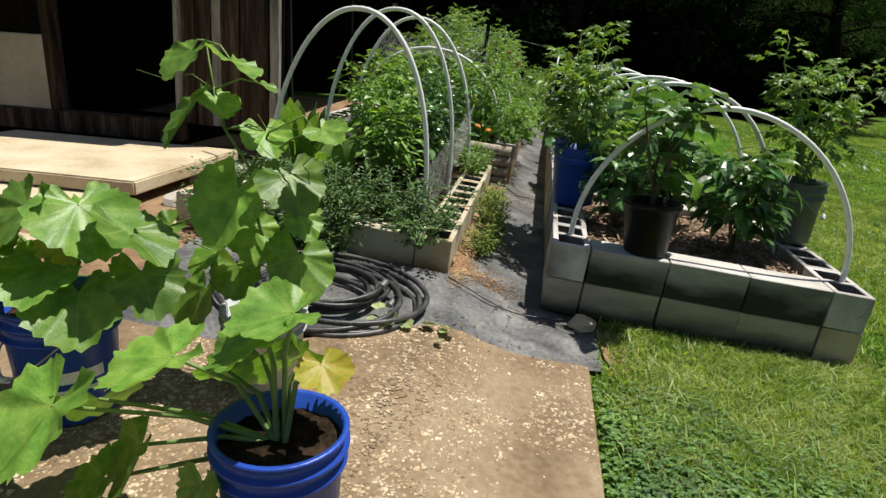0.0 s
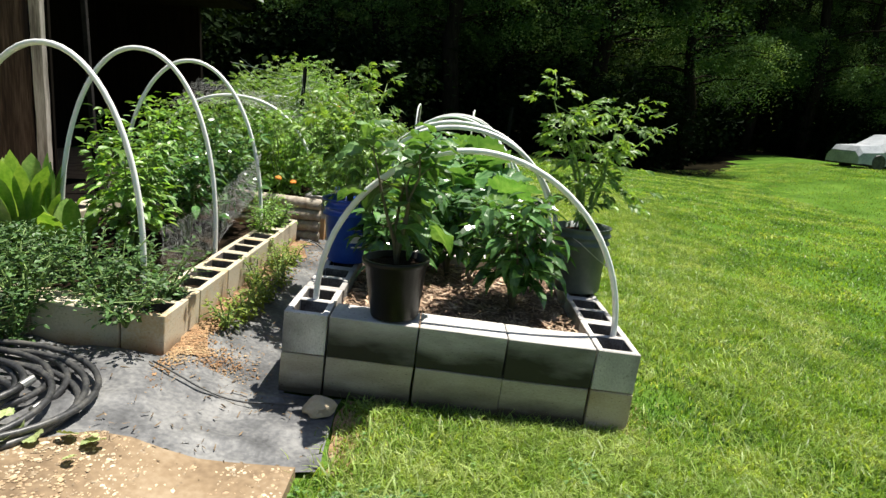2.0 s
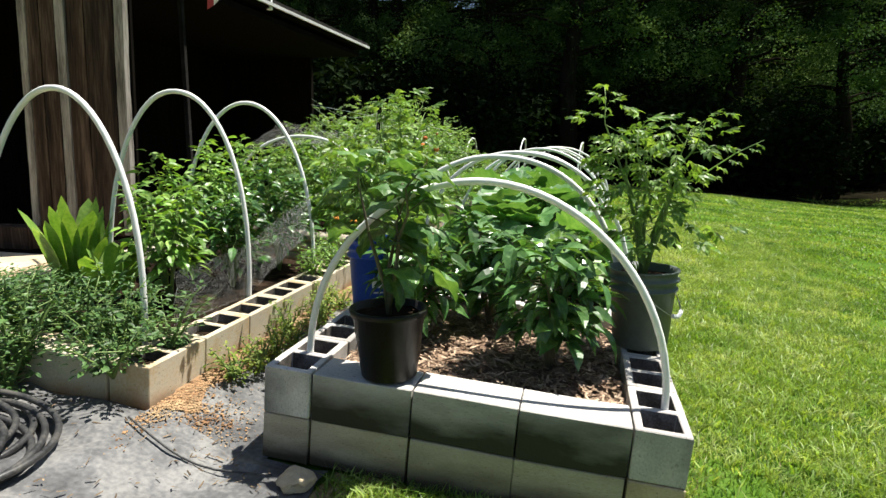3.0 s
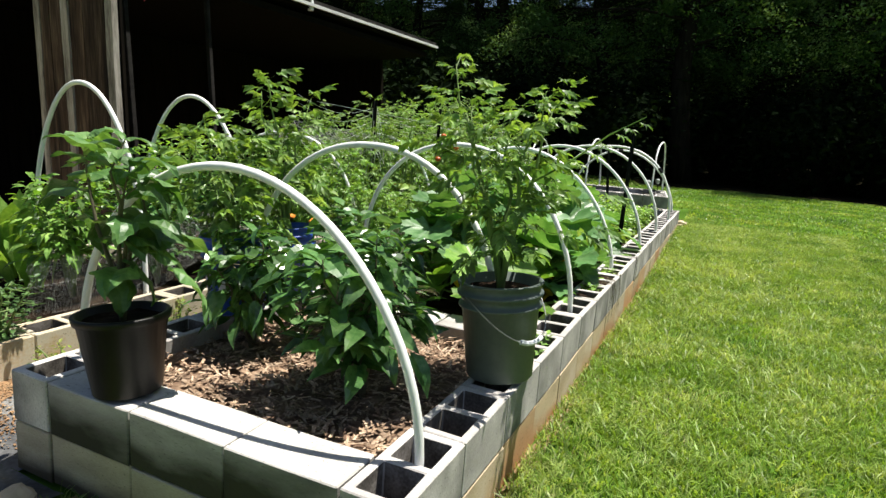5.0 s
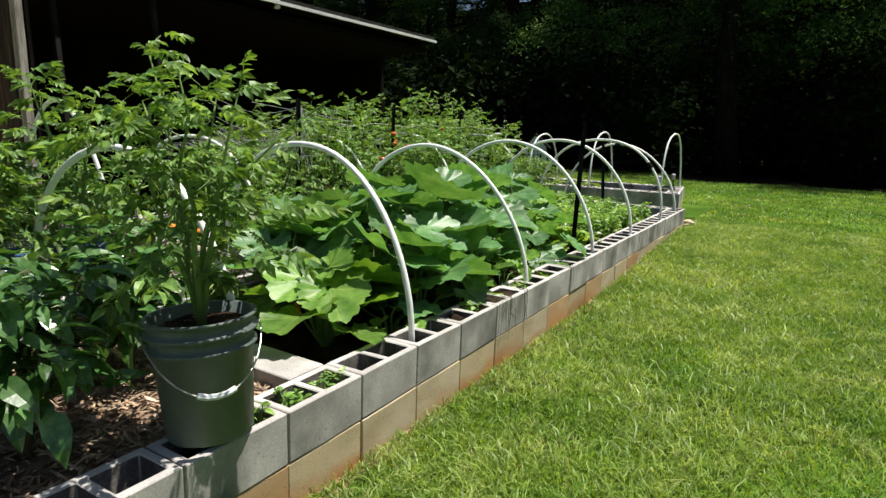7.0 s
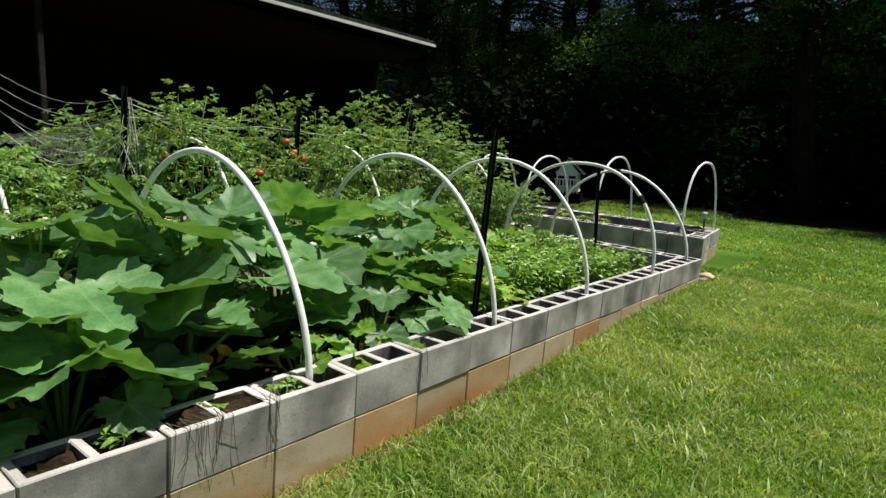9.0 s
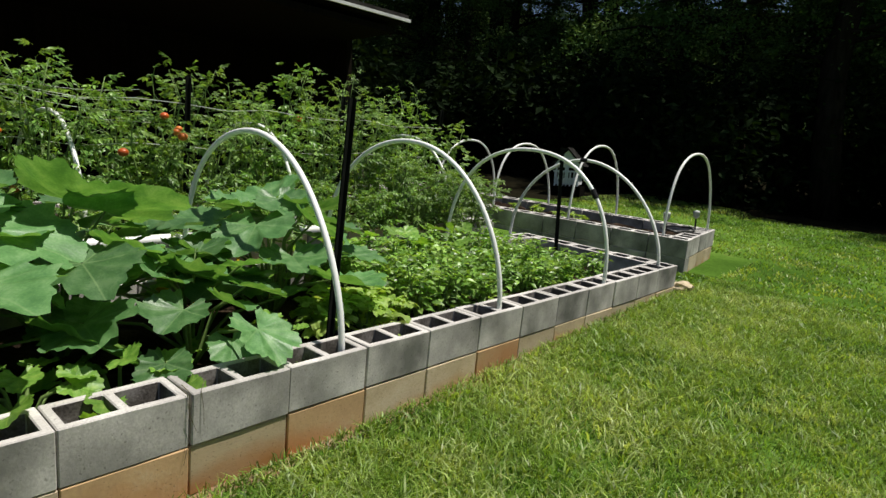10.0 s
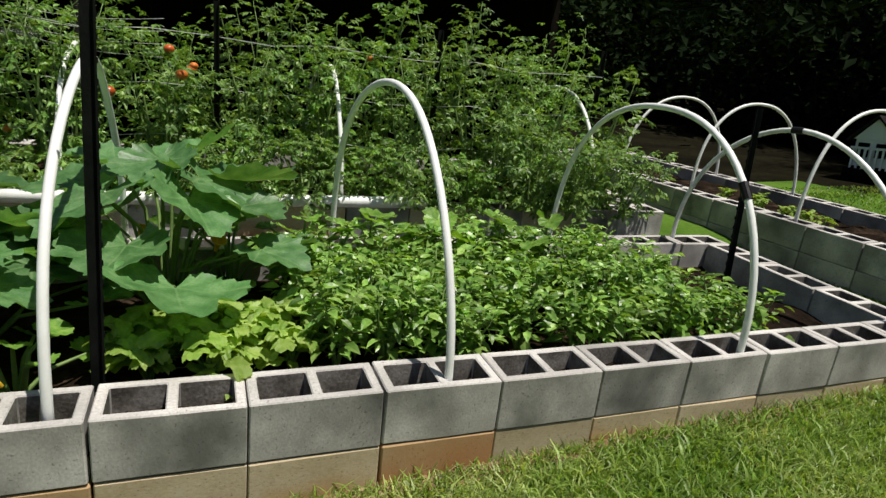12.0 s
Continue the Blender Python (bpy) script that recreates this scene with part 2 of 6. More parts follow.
TARP = material("silver_tarp", [(0.26, 0.28, 0.30), (0.44, 0.46, 0.48)], 2, 0.4, 0.3)
WHITEPAINT = material("white_paint", [(0.72, 0.74, 0.76), (0.82, 0.83, 0.84)], 4, 0.5, 0.05)
REDCLOTH = material("red_cloth", [(0.34, 0.03, 0.03), (0.46, 0.05, 0.05)], 12, 0.8, 0.1)
WHITECLOTH = material("white_cloth", [(0.65, 0.63, 0.6), (0.78, 0.77, 0.75)], 12, 0.8, 0.1)
TOMATO = material("ripe_tomato", [(0.50, 0.09, 0.02), (0.62, 0.18, 0.03)], 9, 0.3, 0, vary=0.2)
ORANGE = material("marigold", [(0.62, 0.16, 0.01), (0.75, 0.28, 0.02)], 20, 0.7, 0.1)
YELLOW = material("squash_blossom", [(0.70, 0.42, 0.02), (0.80, 0.55, 0.05)], 15, 0.6, 0, trans=0.3)
# Bark toned near black to hold the shade under the trees.
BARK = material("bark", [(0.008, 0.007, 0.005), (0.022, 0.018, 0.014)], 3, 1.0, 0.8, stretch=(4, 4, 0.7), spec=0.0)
STEM = material("green_stem", [(0.10, 0.17, 0.04), (0.19, 0.28, 0.08)], 8, 0.6, 0.05)
WOODSTEM = material("brown_stem", [(0.07, 0.06, 0.035), (0.13, 0.12, 0.06)], 9, 0.8, 0.1)


def leafy(name, a, b, c, trans=0.35, rough=0.5, vary=0.3, spec=0.4):
    return material(name, [a, b, c], 9, rough, 0.12, island=vary, trans=trans, fine=6, spec=spec)


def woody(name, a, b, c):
    """Leaves of the wood: their green carries sun and shade from spray to spray, more than from leaf to leaf."""
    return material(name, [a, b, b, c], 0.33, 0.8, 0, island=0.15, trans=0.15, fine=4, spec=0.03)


L_PEPPER = leafy("pepper_leaf", (0.034, 0.095, 0.024), (0.070, 0.168, 0.045), (0.140, 0.265, 0.085), 0.28, 0.27, 0.45, spec=0.75)
L_TOMATO = leafy("tomato_leaf", (0.074, 0.152, 0.036), (0.152, 0.268, 0.063), (0.290, 0.420, 0.120), 0.40, 0.44, 0.5)
L_YOUNG = leafy("young_squash_leaf", (0.10, 0.20, 0.03), (0.16, 0.28, 0.05), (0.24, 0.34, 0.07), 0.45, 0.5, 0.25)
L_HERB = leafy("herb_leaf", (0.035, 0.085, 0.022), (0.065, 0.14, 0.036), (0.12, 0.21, 0.06), 0.25, 0.5, 0.45)
L_BUSH = leafy("basil_leaf", (0.085, 0.190, 0.034), (0.170, 0.320, 0.062), (0.300, 0.460, 0.115), 0.38, 0.38, 0.45)
L_BASIL = leafy("herb_row_leaf", (0.100, 0.220, 0.040), (0.215, 0.380, 0.075), (0.370, 0.530, 0.140), 0.40, 0.36, 0.5, spec=0.55)
L_LETTUCE = leafy("lettuce_leaf", (0.20, 0.34, 0.055), (0.31, 0.46, 0.09), (0.46, 0.58, 0.16), 0.45, 0.45)
L_CANNA = leafy("broad_blade_leaf", (0.120, 0.250, 0.045), (0.200, 0.350, 0.075), (0.330, 0.470, 0.130), 0.42, 0.42)
L_WEED = leafy("weed_leaf", (0.105, 0.165, 0.024), (0.180, 0.255, 0.036), (0.300, 0.345, 0.072), 0.35, 0.6)
# Middling, sunlit and near-black greens: light and shade of the wood put into colour.
L_TREE = woody("tree_leaf", (0.006, 0.014, 0.005), (0.026, 0.052, 0.017), (0.150, 0.230, 0.080))
L_SUNLIT = woody("edge_tree_leaf", (0.008, 0.020, 0.007), (0.050, 0.098, 0.030), (0.250, 0.360, 0.130))
L_WOODSHADE = woody("far_leaf", (0.003, 0.006, 0.002), (0.007, 0.014, 0.005), (0.020, 0.036, 0.012))

L_EGG = leafy("eggplant_leaf", (0.05, 0.130, 0.034), (0.095, 0.200, 0.055), (0.17, 0.29, 0.10), 0.34, 0.40, 0.35, 0.6)


# ---- mesh helpers ----
def part(name, bm, mat, parent=None, label="", m=None, smooth_faces=False):
    """Links a bmesh, or (vertices, faces), as one mesh object, under a thing if one is given."""
    me = bpy.data.meshes.new(name)
    if isinstance(bm, tuple):
        me.from_pydata([tuple(v) for v in bm[0]], [], [tuple(f) for f in bm[1]])
    else:
        bm.to_mesh(me)
        bm.free()
    if smooth_faces:
        me.polygons.foreach_set("use_smooth", [True] * len(me.polygons))
    for k in (mat if isinstance(mat, (list, tuple)) else [mat]):
        me.materials.append(k)
    ob = new(name, me)
    if parent is not None:
        ob.parent = parent
    if m is not None:
        ob.matrix_basis = m
    if label:
        tagged(ob, label)
    return ob


def again(src, parent=None, m=None):
    """Another object on the same mesh."""
    ob = new(src.name.split(".")[0], src.data)
    if parent is not None:
        ob.parent = parent
    if m is not None:
        ob.matrix_basis = m
    return ob


def thing(name, label, category, m=None, group="", kind=""):
    ob = new(name)
    if m is not None:
        ob.matrix_basis = m
    return tagged(ob, label, category, group, kind)


def box(bm, x0, x1, y0, y1, z0, z1, bevel=0.0):
    r = bmesh.ops.create_cube(bm, size=1.0, matrix=Matrix.Translation(((x0 + x1) / 2, (y0 + y1) / 2, (z0 + z1) / 2)) @
                              Matrix.Diagonal((x1 - x0, y1 - y0, z1 - z0, 1)))
    if bevel:
        bmesh.ops.bevel(bm, geom=list({e for v in r["verts"] for e in v.link_edges}), offset=bevel, segments=2, affect="EDGES")
    return bm


def boxed(*a, bevel=0.0):
    return box(bmesh.new(), *a, bevel=bevel)


def tube(points, radius, sides=8, taper=None, close=True):
    """Vertices and faces of a round tube along points."""
    pts = [Vector(p) for p in points]
    vs, fs = [], []
    side = None
    for i, p in enumerate(pts):
        d = (pts[min(i + 1, len(pts) - 1)] - pts[max(i - 1, 0)]).normalized()
        if side is None:
            side = d.orthogonal().normalized()
        side = (side - d * side.dot(d)).normalized()
        up = d.cross(side)
        r = radius if taper is None else radius + (taper - radius) * i / (len(pts) - 1)
        for k in range(sides):
            a = 2 * math.pi * k / sides
            vs.append(p + side * (r * math.cos(a)) + up * (r * math.sin(a)))
    for i in range(len(pts) - 1):
        for k in range(sides):
            k2 = (k + 1) % sides
            fs.append((i * sides + k, i * sides + k2, (i + 1) * sides + k2, (i + 1) * sides + k))
    if close:
        fs.append(tuple(range(sides))[::-1])
        fs.append(tuple((len(pts) - 1) * sides + k for k in range(sides)))
    return vs, fs


def joined(pieces):
    vs, fs = [], []
    for v, f in pieces:
        o = len(vs)
        vs += list(v)
        fs += [tuple(i + o for i in q) for q in f]
    return vs, fs


def lathe(profile, sides=28):
    """A turned shape from (radius, height) pairs."""
    vs, fs = [], []
    for r, z in profile:
        vs += [(r * math.cos(2 * math.pi * k / sides), r * math.sin(2 * math.pi * k / sides), z) for k in range(sides)]
    for i in range(len(profile) - 1):
        for k in range(sides):
            k2 = (k + 1) % sides
            fs.append((i * sides + k, i * sides + k2, (i + 1) * sides + k2, (i + 1) * sides + k))
    fs.append(tuple(range(sides))[::-1])
    fs.append(tuple((len(profile) - 1) * sides + k for k in range(sides)))
    return vs, fs


def lump(size, seed, flat=0.7, rough=0.25, sub=2):
    bm = bmesh.new()
    bmesh.ops.create_icosphere(bm, subdivisions=sub, radius=size)
    for v in bm.verts:
        v.co *= 1 + rough * noise.noise(v.co / size * 1.3 + Vector((seed, 0, 0))) + 0.3 * rough * noise.noise(v.co / size * 4 + Vector((0, seed, 0)))
        v.co.z = max(v.co.z * flat, -size * flat * 0.6)
    return bm


def stamp(template, mats):
    """Many copies of a small template (vertices, faces) at matrices, as one vertex and face list."""
    v, f = np.array(template[0], float), template[1]
    m = np.array([np.array(k) for k in mats])
    vs = np.einsum("mij,vj->mvi", m[:, :3, :3], v) + m[:, None, :3, 3]
    n = len(v)
    fs = [tuple(i + j * n for i in q) for j in range(len(mats)) for q in f]
    return vs.reshape(-1, 3).tolist(), fs


# ---- leaves: templates that start at the origin and grow along +y, 1 long ----
def leaf_simple(width=0.42, droop=0.25, fold=0.12, rows=4):
    vs, fs = [(0, 0, 0)], []
    for i in range(1, rows):
        k = i / rows
        w = width / 2 * math.sin(math.pi * k ** 0.75) ** 0.9
        z = -droop * k * k
        vs += [(-w, k, z + fold * w * 2), (0, k, z), (w, k, z + fold * w * 2)]
    vs.append((0, 1, -droop * 1.15))
    for i in range(rows - 1):
        a = 1 + 3 * i
        if i == 0:
            fs += [(0, a + 1, a), (0, a + 2, a + 1)]
        if i < rows - 2:
            fs += [(a, a + 1, a + 4, a + 3), (a + 1, a + 2, a + 5, a + 4)]
        else:
            fs += [(a, a + 1, len(vs) - 1), (a + 1, a + 2, len(vs) - 1)]
    return vs, fs


def leaf_compound(seed=0, pairs=3):
    """A feathered leaf of drooping leaflets along a curved stalk."""
    rng = random.Random(seed)
    one = leaf_simple(0.5, 0.3, 0.2, 3)
    bits = []
    for i in range(pairs + 1):
        k = 0.3 + 0.55 * i / pairs
        z = 0.12 * math.sin(k * 2.2) - 0.3 * k * k
        for side in ((-1, 1) if i < pairs else (0,)):
            size = (0.36 if i else 0.26) * rng.uniform(0.8, 1.15)
            m = Matrix.Translation((0, k if side else 0.8, z)) @ Euler((rng.uniform(-0.5, 0.1), rng.uniform(-0.5, 0.5), -side * rng.uniform(0.8, 1.2))).to_matrix().to_4x4() @ Matrix.Scale(size, 4)
            bits.append(([m @ Vector(v) for v in one[0]], one[1]))
    s = 0.012
    stalk = [(-s, 0, 0), (s, 0, 0), (s, 0.4, 0.05), (-s, 0.4, 0.05), (s, 0.85, -0.1), (-s, 0.85, -0.1)]
    bits.append((stalk, [(0, 1, 2, 3), (3, 2, 4, 5)]))
    return joined(bits)


def leaf_lobed(lobes=5, teeth=0.07, cup=0.16, seed=0, depth=0.30):
    """A broad lobed leaf, pleated between its veins, with a toothed and wavy edge; the stalk meets it at the origin."""
    rng = random.Random(seed)
    n = 60
    vs, fs = [(0, 0.0, 0)], []
    skew = rng.uniform(-0.12, 0.12)
    big = [rng.uniform(0.86, 1.10) for _ in range(9)]
    rim = []
    for i in range(n + 1):
        a = -math.pi * 0.87 + 2 * math.pi * 0.87 * i / n
        phase = a * lobes / 2 / 0.93
        lobe = abs(math.cos(phase))
        r = 0.56 * (1 - depth + depth * lobe ** 0.7) * (1 + 0.16 * math.cos(a)) * big[int(round(phase / math.pi)) + 4]
        r *= 1 + rng.uniform(-teeth, teeth) * 0.7 + teeth * ((i % 3) - 1) * 0.8
        rim.append((a, r, lobe))
    m = n + 1
    for q in (0.33, 0.68, 1.0):
        for a, r, lobe in rim:
            rr = r * q
            z = 0.5 * cup * (rr / 0.5) ** 2 - 0.42 * max(0, rr * math.cos(a)) ** 2 - 0.075 * (lobe - 0.6) * q + skew * rr * math.sin(a)
            z += 0.05 * q * q * noise.noise(Vector((a * 2.3, q * 2, seed * 3.1))) + (q == 1) * 0.022 * math.sin(a * 13 + seed)
            vs.append((rr * math.sin(a), 0.1 * q + rr * math.cos(a), z))
    for i in range(n):
        fs.append((0, 2 + i, 1 + i))
        for k in (0, 1):
            b = 1 + i + k * m
            fs.append((b, b + 1, b + 1 + m, b + m))
    return vs, fs


def leaf_wavy(blunt=0.7, end=1.0, width=0.36):
    """A broad leaf with shallow wavy lobes, cupped along its rib."""
    vs, fs = [], []
    for i in range(10):
        k = i / 9
        w = width * max(0.0, math.sin(math.pi * (k * end) ** 0.8)) ** blunt * (1 + 0.14 * math.sin(k * 15)) + 0.004
        z = 0.10 * math.sin(k * 3) - 0.34 * k * k
        vs += [(-w, k, z + 0.09 * math.sin(k * 9)), (-w * 0.5, k, z + 0.05), (0, k, z), (w * 0.5, k, z + 0.05), (w, k, z + 0.09 * math.sin(k * 9 + 1.6))]
    for i in range(9):
        for j in range(4):
            a = i * 5 + j
            fs.append((a, a + 1, a + 6, a + 5))
    return vs, fs


PEPPER_LEAF, TOMATO_LEAF, TOMATO_LEAF_2 = leaf_simple(0.46, 0.32, 0.16), leaf_compound(1), leaf_compound(5, 4)
HERB_LEAF, BASIL_LEAF, LETTUCE_LEAF = leaf_simple(0.55, 0.15, 0.15, 3), leaf_simple(0.52, 0.22, 0.18, 3), leaf_simple(0.62, 0.35, -0.10, 5)
SQUASH_LEAVES = [leaf_lobed(5, 0.055, 0.30 - 0.16 * (s % 2), s, 0.11 + 0.035 * (s % 3)) for s in range(6)]
YOUNG_LEAVES = [leaf_lobed(5, 0.045, 0.22, s + 30, 0.13) for s in range(4)]
CUKE_LEAVES = [leaf_lobed(5, 0.03, 0.18, s + 9, 0.09) for s in range(4)]
TREE_LEAF = ([(0, 0, 0), (0.30, 0.45, 0.06), (0, 1, -0.15), (-0.30, 0.45, 0.06)], [(0, 1, 2, 3)])


def aim(at, way, roll, size):
    """A matrix that lays a template's y axis along way."""
    y = Vector(way).normalized()
    x = y.cross(Vector((0, 0, 1)))
    x = x.normalized() if x.length > 1e-4 else Vector((1, 0, 0))
    z = x.cross(y)
    m = Matrix((x, y, z)).transposed().to_4x4() @ Matrix.Rotation(roll, 4, "Y") @ Matrix.Scale(size, 4)
    m.translation = at
    return m


def bush(name, label, category, at, height, width, n, template, size, mat, stems=5, seed=0, low=0.15, droop=0.3, lean=(0, 0), stem_mat=None,
         group="", spread=0.8, bare=0.0, top=1.0):
    """A plant of several forking stems with leaves set round them; stem and foliage are its parts."""
    rng = random.Random(seed)
    ob = thing(name, label, category, Matrix.Translation(at), group)
    tubes, mats, tips = [], [], []
    for s in range(stems):
        a = 2 * math.pi * (s + rng.random() * 0.7) / stems
        reach = width / 2 * rng.uniform(0.45, 1.0) * spread
        h = height * rng.uniform(0.72, 1.0)
        pts = []
        for i in range(7):
            k = i / 6
            pts.append(Vector((math.cos(a) * reach * k ** 1.2 + lean[0] * k + rng.uniform(-1, 1) * 0.055 * height * k,
                               math.sin(a) * reach * k ** 1.2 + lean[1] * k + rng.uniform(-1, 1) * 0.03 * height * k, h * (k - 0.06 * k * k))))
        tubes.append(tube(pts, 0.007 + 0.006 * height, 5, 0.002))
        tips.append(pts)
    per = max(1, n // stems)
    for pts in tips:
        for j in range(per):
            k = low + (1 - low) * ((j + rng.random()) / per) ** (0.9 if not bare else 0.6) * top
            i = min(5, int(k * 6))
            p = pts[i].lerp(pts[i + 1], k * 6 - i)
            a = rng.uniform(0, 2 * math.pi)
            out = width * 0.32 * rng.random() * (1.15 - 0.75 * abs(2 * k - 0.9))
            q = p + Vector((math.cos(a) * out, math.sin(a) * out, rng.uniform(-0.06, 0.08) * height))
            q.z = max(q.z, 0.02)
            way = Vector((math.cos(a), math.sin(a), rng.uniform(-droop * 2, 0.55) + 0.35 * (k > 0.85)))
            mats.append(aim(q, way, rng.uniform(-0.6, 0.6), size * rng.uniform(0.55, 1.15) * (1.1 - 0.35 * k)))
            if out > 0.05 and j % 3 == 0:
                tubes.append(tube([p, q], 0.0028, 3, close=False))
    for pts in tips:
        for j in range(5):
            a = j * 2.4 + rng.random()
            q = pts[-1].lerp(pts[-2], 0.22 * j)
            mats.append(aim(q, (math.cos(a), math.sin(a), rng.uniform(-0.1, 0.8)), rng.uniform(-0.5, 0.5), size * rng.uniform(0.45, 0.8)))
    part("stem", joined(tubes), stem_mat or STEM, ob, smooth_faces=True)
    part("foliage", stamp(template, mats), mat, ob)
    return ob

# ---- ground ----
def steps_of(stops):
    out = []
    for (a, da), (b, _) in zip(stops, stops[1:]):
        k = max(1, round((b - a) / da))
        out += [a + (b - a) * i / k for i in range(k)]
    return out + [stops[-1][0]]


def woods_edge(x):
    """Where the sunlit mown lawn ends and the wood begins, its shade painted on the ground."""
    return 11.5 + 6.5 * smooth(-8, 1, x) + 9 * smooth(7, 14, x) + 1.2 * noise.noise(Vector((x * 0.22, 7, 0)))


def sheet():
    xs = steps_of([(-260, 40), (-60, 8), (-12, 1), (-4, 0.25), (6, 0.6), (14, 2), (60, 20), (260, 20)])
    ys = steps_of([(-200, 40), (-30, 6), (-6, 0.6), (-2.4, 0.2), (11, 0.5), (24, 2), (60, 20), (320, 20)])
    vs = [on(x, y, rise(x, y) - (0.012 if -2.1 < x < -1.2 and -0.8 < y < 5.6 else 0)) for y in ys for x in xs]
    w = len(xs)
    fs, kinds = [], []
    for j in range(len(ys) - 1):
        for i in range(w - 1):
            fs.append((j * w + i, j * w + i + 1, (j + 1) * w + i + 1, (j + 1) * w + i))
            x, y = (xs[i] + xs[i + 1]) / 2, (ys[j] + ys[j + 1]) / 2
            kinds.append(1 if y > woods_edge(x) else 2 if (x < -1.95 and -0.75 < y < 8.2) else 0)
    g = part("ground", (vs, fs), [LAWN, SHADE_FLOOR, CLAYDIRT], smooth_faces=True)
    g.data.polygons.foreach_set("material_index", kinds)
    tagged(g, "mown green lawn on a gentle slope", "ground", kind="structure")


sheet()


def slab_sheet(name, corners_x, corners_y, lift, mat, label, category, ripple=0.0, step=0.08, edge=None, skew=0):
    """A draped sheet that follows the ground."""
    x0, x1 = corners_x
    y0, y1 = corners_y
    nx, ny = max(2, int((x1 - x0) / step)), max(2, int((y1 - y0) / step))
    vs, fs = [], []
    for j in range(ny + 1):
        for i in range(nx + 1):
            x, y = x0 + (x1 - x0) * i / nx, y0 + (y1 - y0) * j / ny
            y += (patio_edge(x) - y0) * (1 - j / ny) * (skew > 0)
            if edge and (i in (0, nx) or j in (0, ny)):
                x += edge * noise.noise(Vector((x * 5, y * 5, 1)))
                y += edge * noise.noise(Vector((x * 5, y * 5, 8)))
            vs.append(on(x, y, rise(x, y) + lift + ripple * noise.noise(Vector((x * 2.6, y * 2.1, 5))) + ripple * 0.5 * noise.noise(Vector((x * 9, y * 7, 2))) + ripple * (skew > 0) * max(0, 1 - 7 * abs(noise.noise(Vector((x * 1.6 + y, y * 4.2, 7)))))))
    for j in range(ny):
        for i in range(nx):
            a = j * (nx + 1) + i
            fs.append((a, a + 1, a + nx + 2, a + nx + 1))
    return tagged(part(name, (vs, fs), mat, smooth_faces=True), label, category, kind="structure")


slab_sheet("weed_fabric", (-3.45, -1.31), (-1.25, -0.02), 0.012, FABRIC, "dusty black weed fabric laid before the beds", "weed fabric", 0.016, step=0.05, edge=0.018, skew=1)
slab_sheet("weed_fabric", (-2.12, -1.56), (-0.02, 8.2), 0.010, FABRIC, "dusty black weed fabric on the garden path", "weed fabric", 0.014, edge=0.04)

slab_sheet("dirt_strip", (0.0, 0.055), (0.0, 8.5), 0.004, CLAYDIRT, "bare orange clay along the foot of the blocks", "dirt", 0.006, edge=0.05)
slab_sheet("dirt_strip", (-1.30, -1.17), (-0.58, -0.06), 0.009, CLAYDIRT, "worn bare soil at the edge of the weed fabric", "dirt", 0.006, step=0.04, edge=0.07)
slab_sheet("dirt_strip", (-1.3, 0.05), (-0.07, 0.0), 0.004, CLAYDIRT, "bare soil along the front of the bed", "dirt", 0.006, edge=0.05)
slab_sheet("dirt_strip", (-2.14, -2.0), (0.06, 2.45), 0.015, CLAYDIRT, "orange clay washed along the low bed", "dirt", 0.008, step=0.04, edge=0.10)
rd = random.Random(31)
flake = ([(-1, -0.3, 0), (1, -0.25, 0.25), (0.9, 0.3, 0), (-0.8, 0.35, 0.2)], [(0, 1, 2, 3)])
mats = []
for i in range(1700):
    if rd.random() < 0.72:
        x, y = rd.uniform(-2.08, -1.62), rd.uniform(-0.25, 5.5) ** 1.0
    else:
        x, y = rd.uniform(-3.2, -1.35), rd.uniform(-0.75, -0.06)
    if rd.random() > 0.35 + 0.9 * (noise.noise(Vector((x * 3, y * 1.6, 3))) + 0.2):
        continue
    mats.append(Matrix.Translation(on(x, y, rise(x, y) + 0.030)) @ Euler((rd.uniform(-0.5, 0.5), rd.uniform(-0.4, 0.4), rd.uniform(0, 6.3))).to_matrix().to_4x4() @ Matrix.Diagonal((rd.uniform(0.006, 0.020), rd.uniform(0.003, 0.012), 0.006, 1)))
tagged(part("leaf_debris", stamp(flake, mats), DEBRIS), "dry brown leaf scraps strewn over the weed fabric", "debris", kind="stuff")

crumb = lump(1.0, 6, 0.6, 0.35, 1)
crumb_t = ([v.co.copy() for v in crumb.verts], [tuple(v.index for v in f.verts) for f in crumb.faces])
crumb.free()
mats = []
for cx, cy, wx, wy, n in ((-2.08, 0.30, 0.030, 0.26, 2600), (-1.92, 0.08, 0.09, 0.10, 900), (-2.02, 1.3, 0.05, 0.5, 1200), (-1.85, 2.3, 0.12, 0.3, 500)):
    for i in range(n):
        x, y = rd.gauss(cx, wx), rd.gauss(cy, wy)
        r = 0.0018 + 0.0045 * rd.random() ** 3
        if x > -2.11 and x < -1.62:
            mats.append(Matrix.Translation(on(x, y, rise(x, y) + 0.018)) @ Euler((0, 0, rd.uniform(0, 6))).to_matrix().to_4x4() @ Matrix.Diagonal((r * rd.uniform(0.9, 2.2), r, r * 0.7, 1)))
tagged(part("clay_crumbs", stamp(crumb_t, mats), CLAYCRUMB), "orange clay crumbs and bark washed onto the path", "dirt", kind="stuff")

# the patio slab and its pebbles
patio = new("patio")
tagged(patio, "exposed aggregate concrete patio with brown pebbles", "patio", kind="structure")
bm = bmesh.new()
bmesh.ops.create_grid(bm, x_segments=40, y_segments=40, size=0.5)
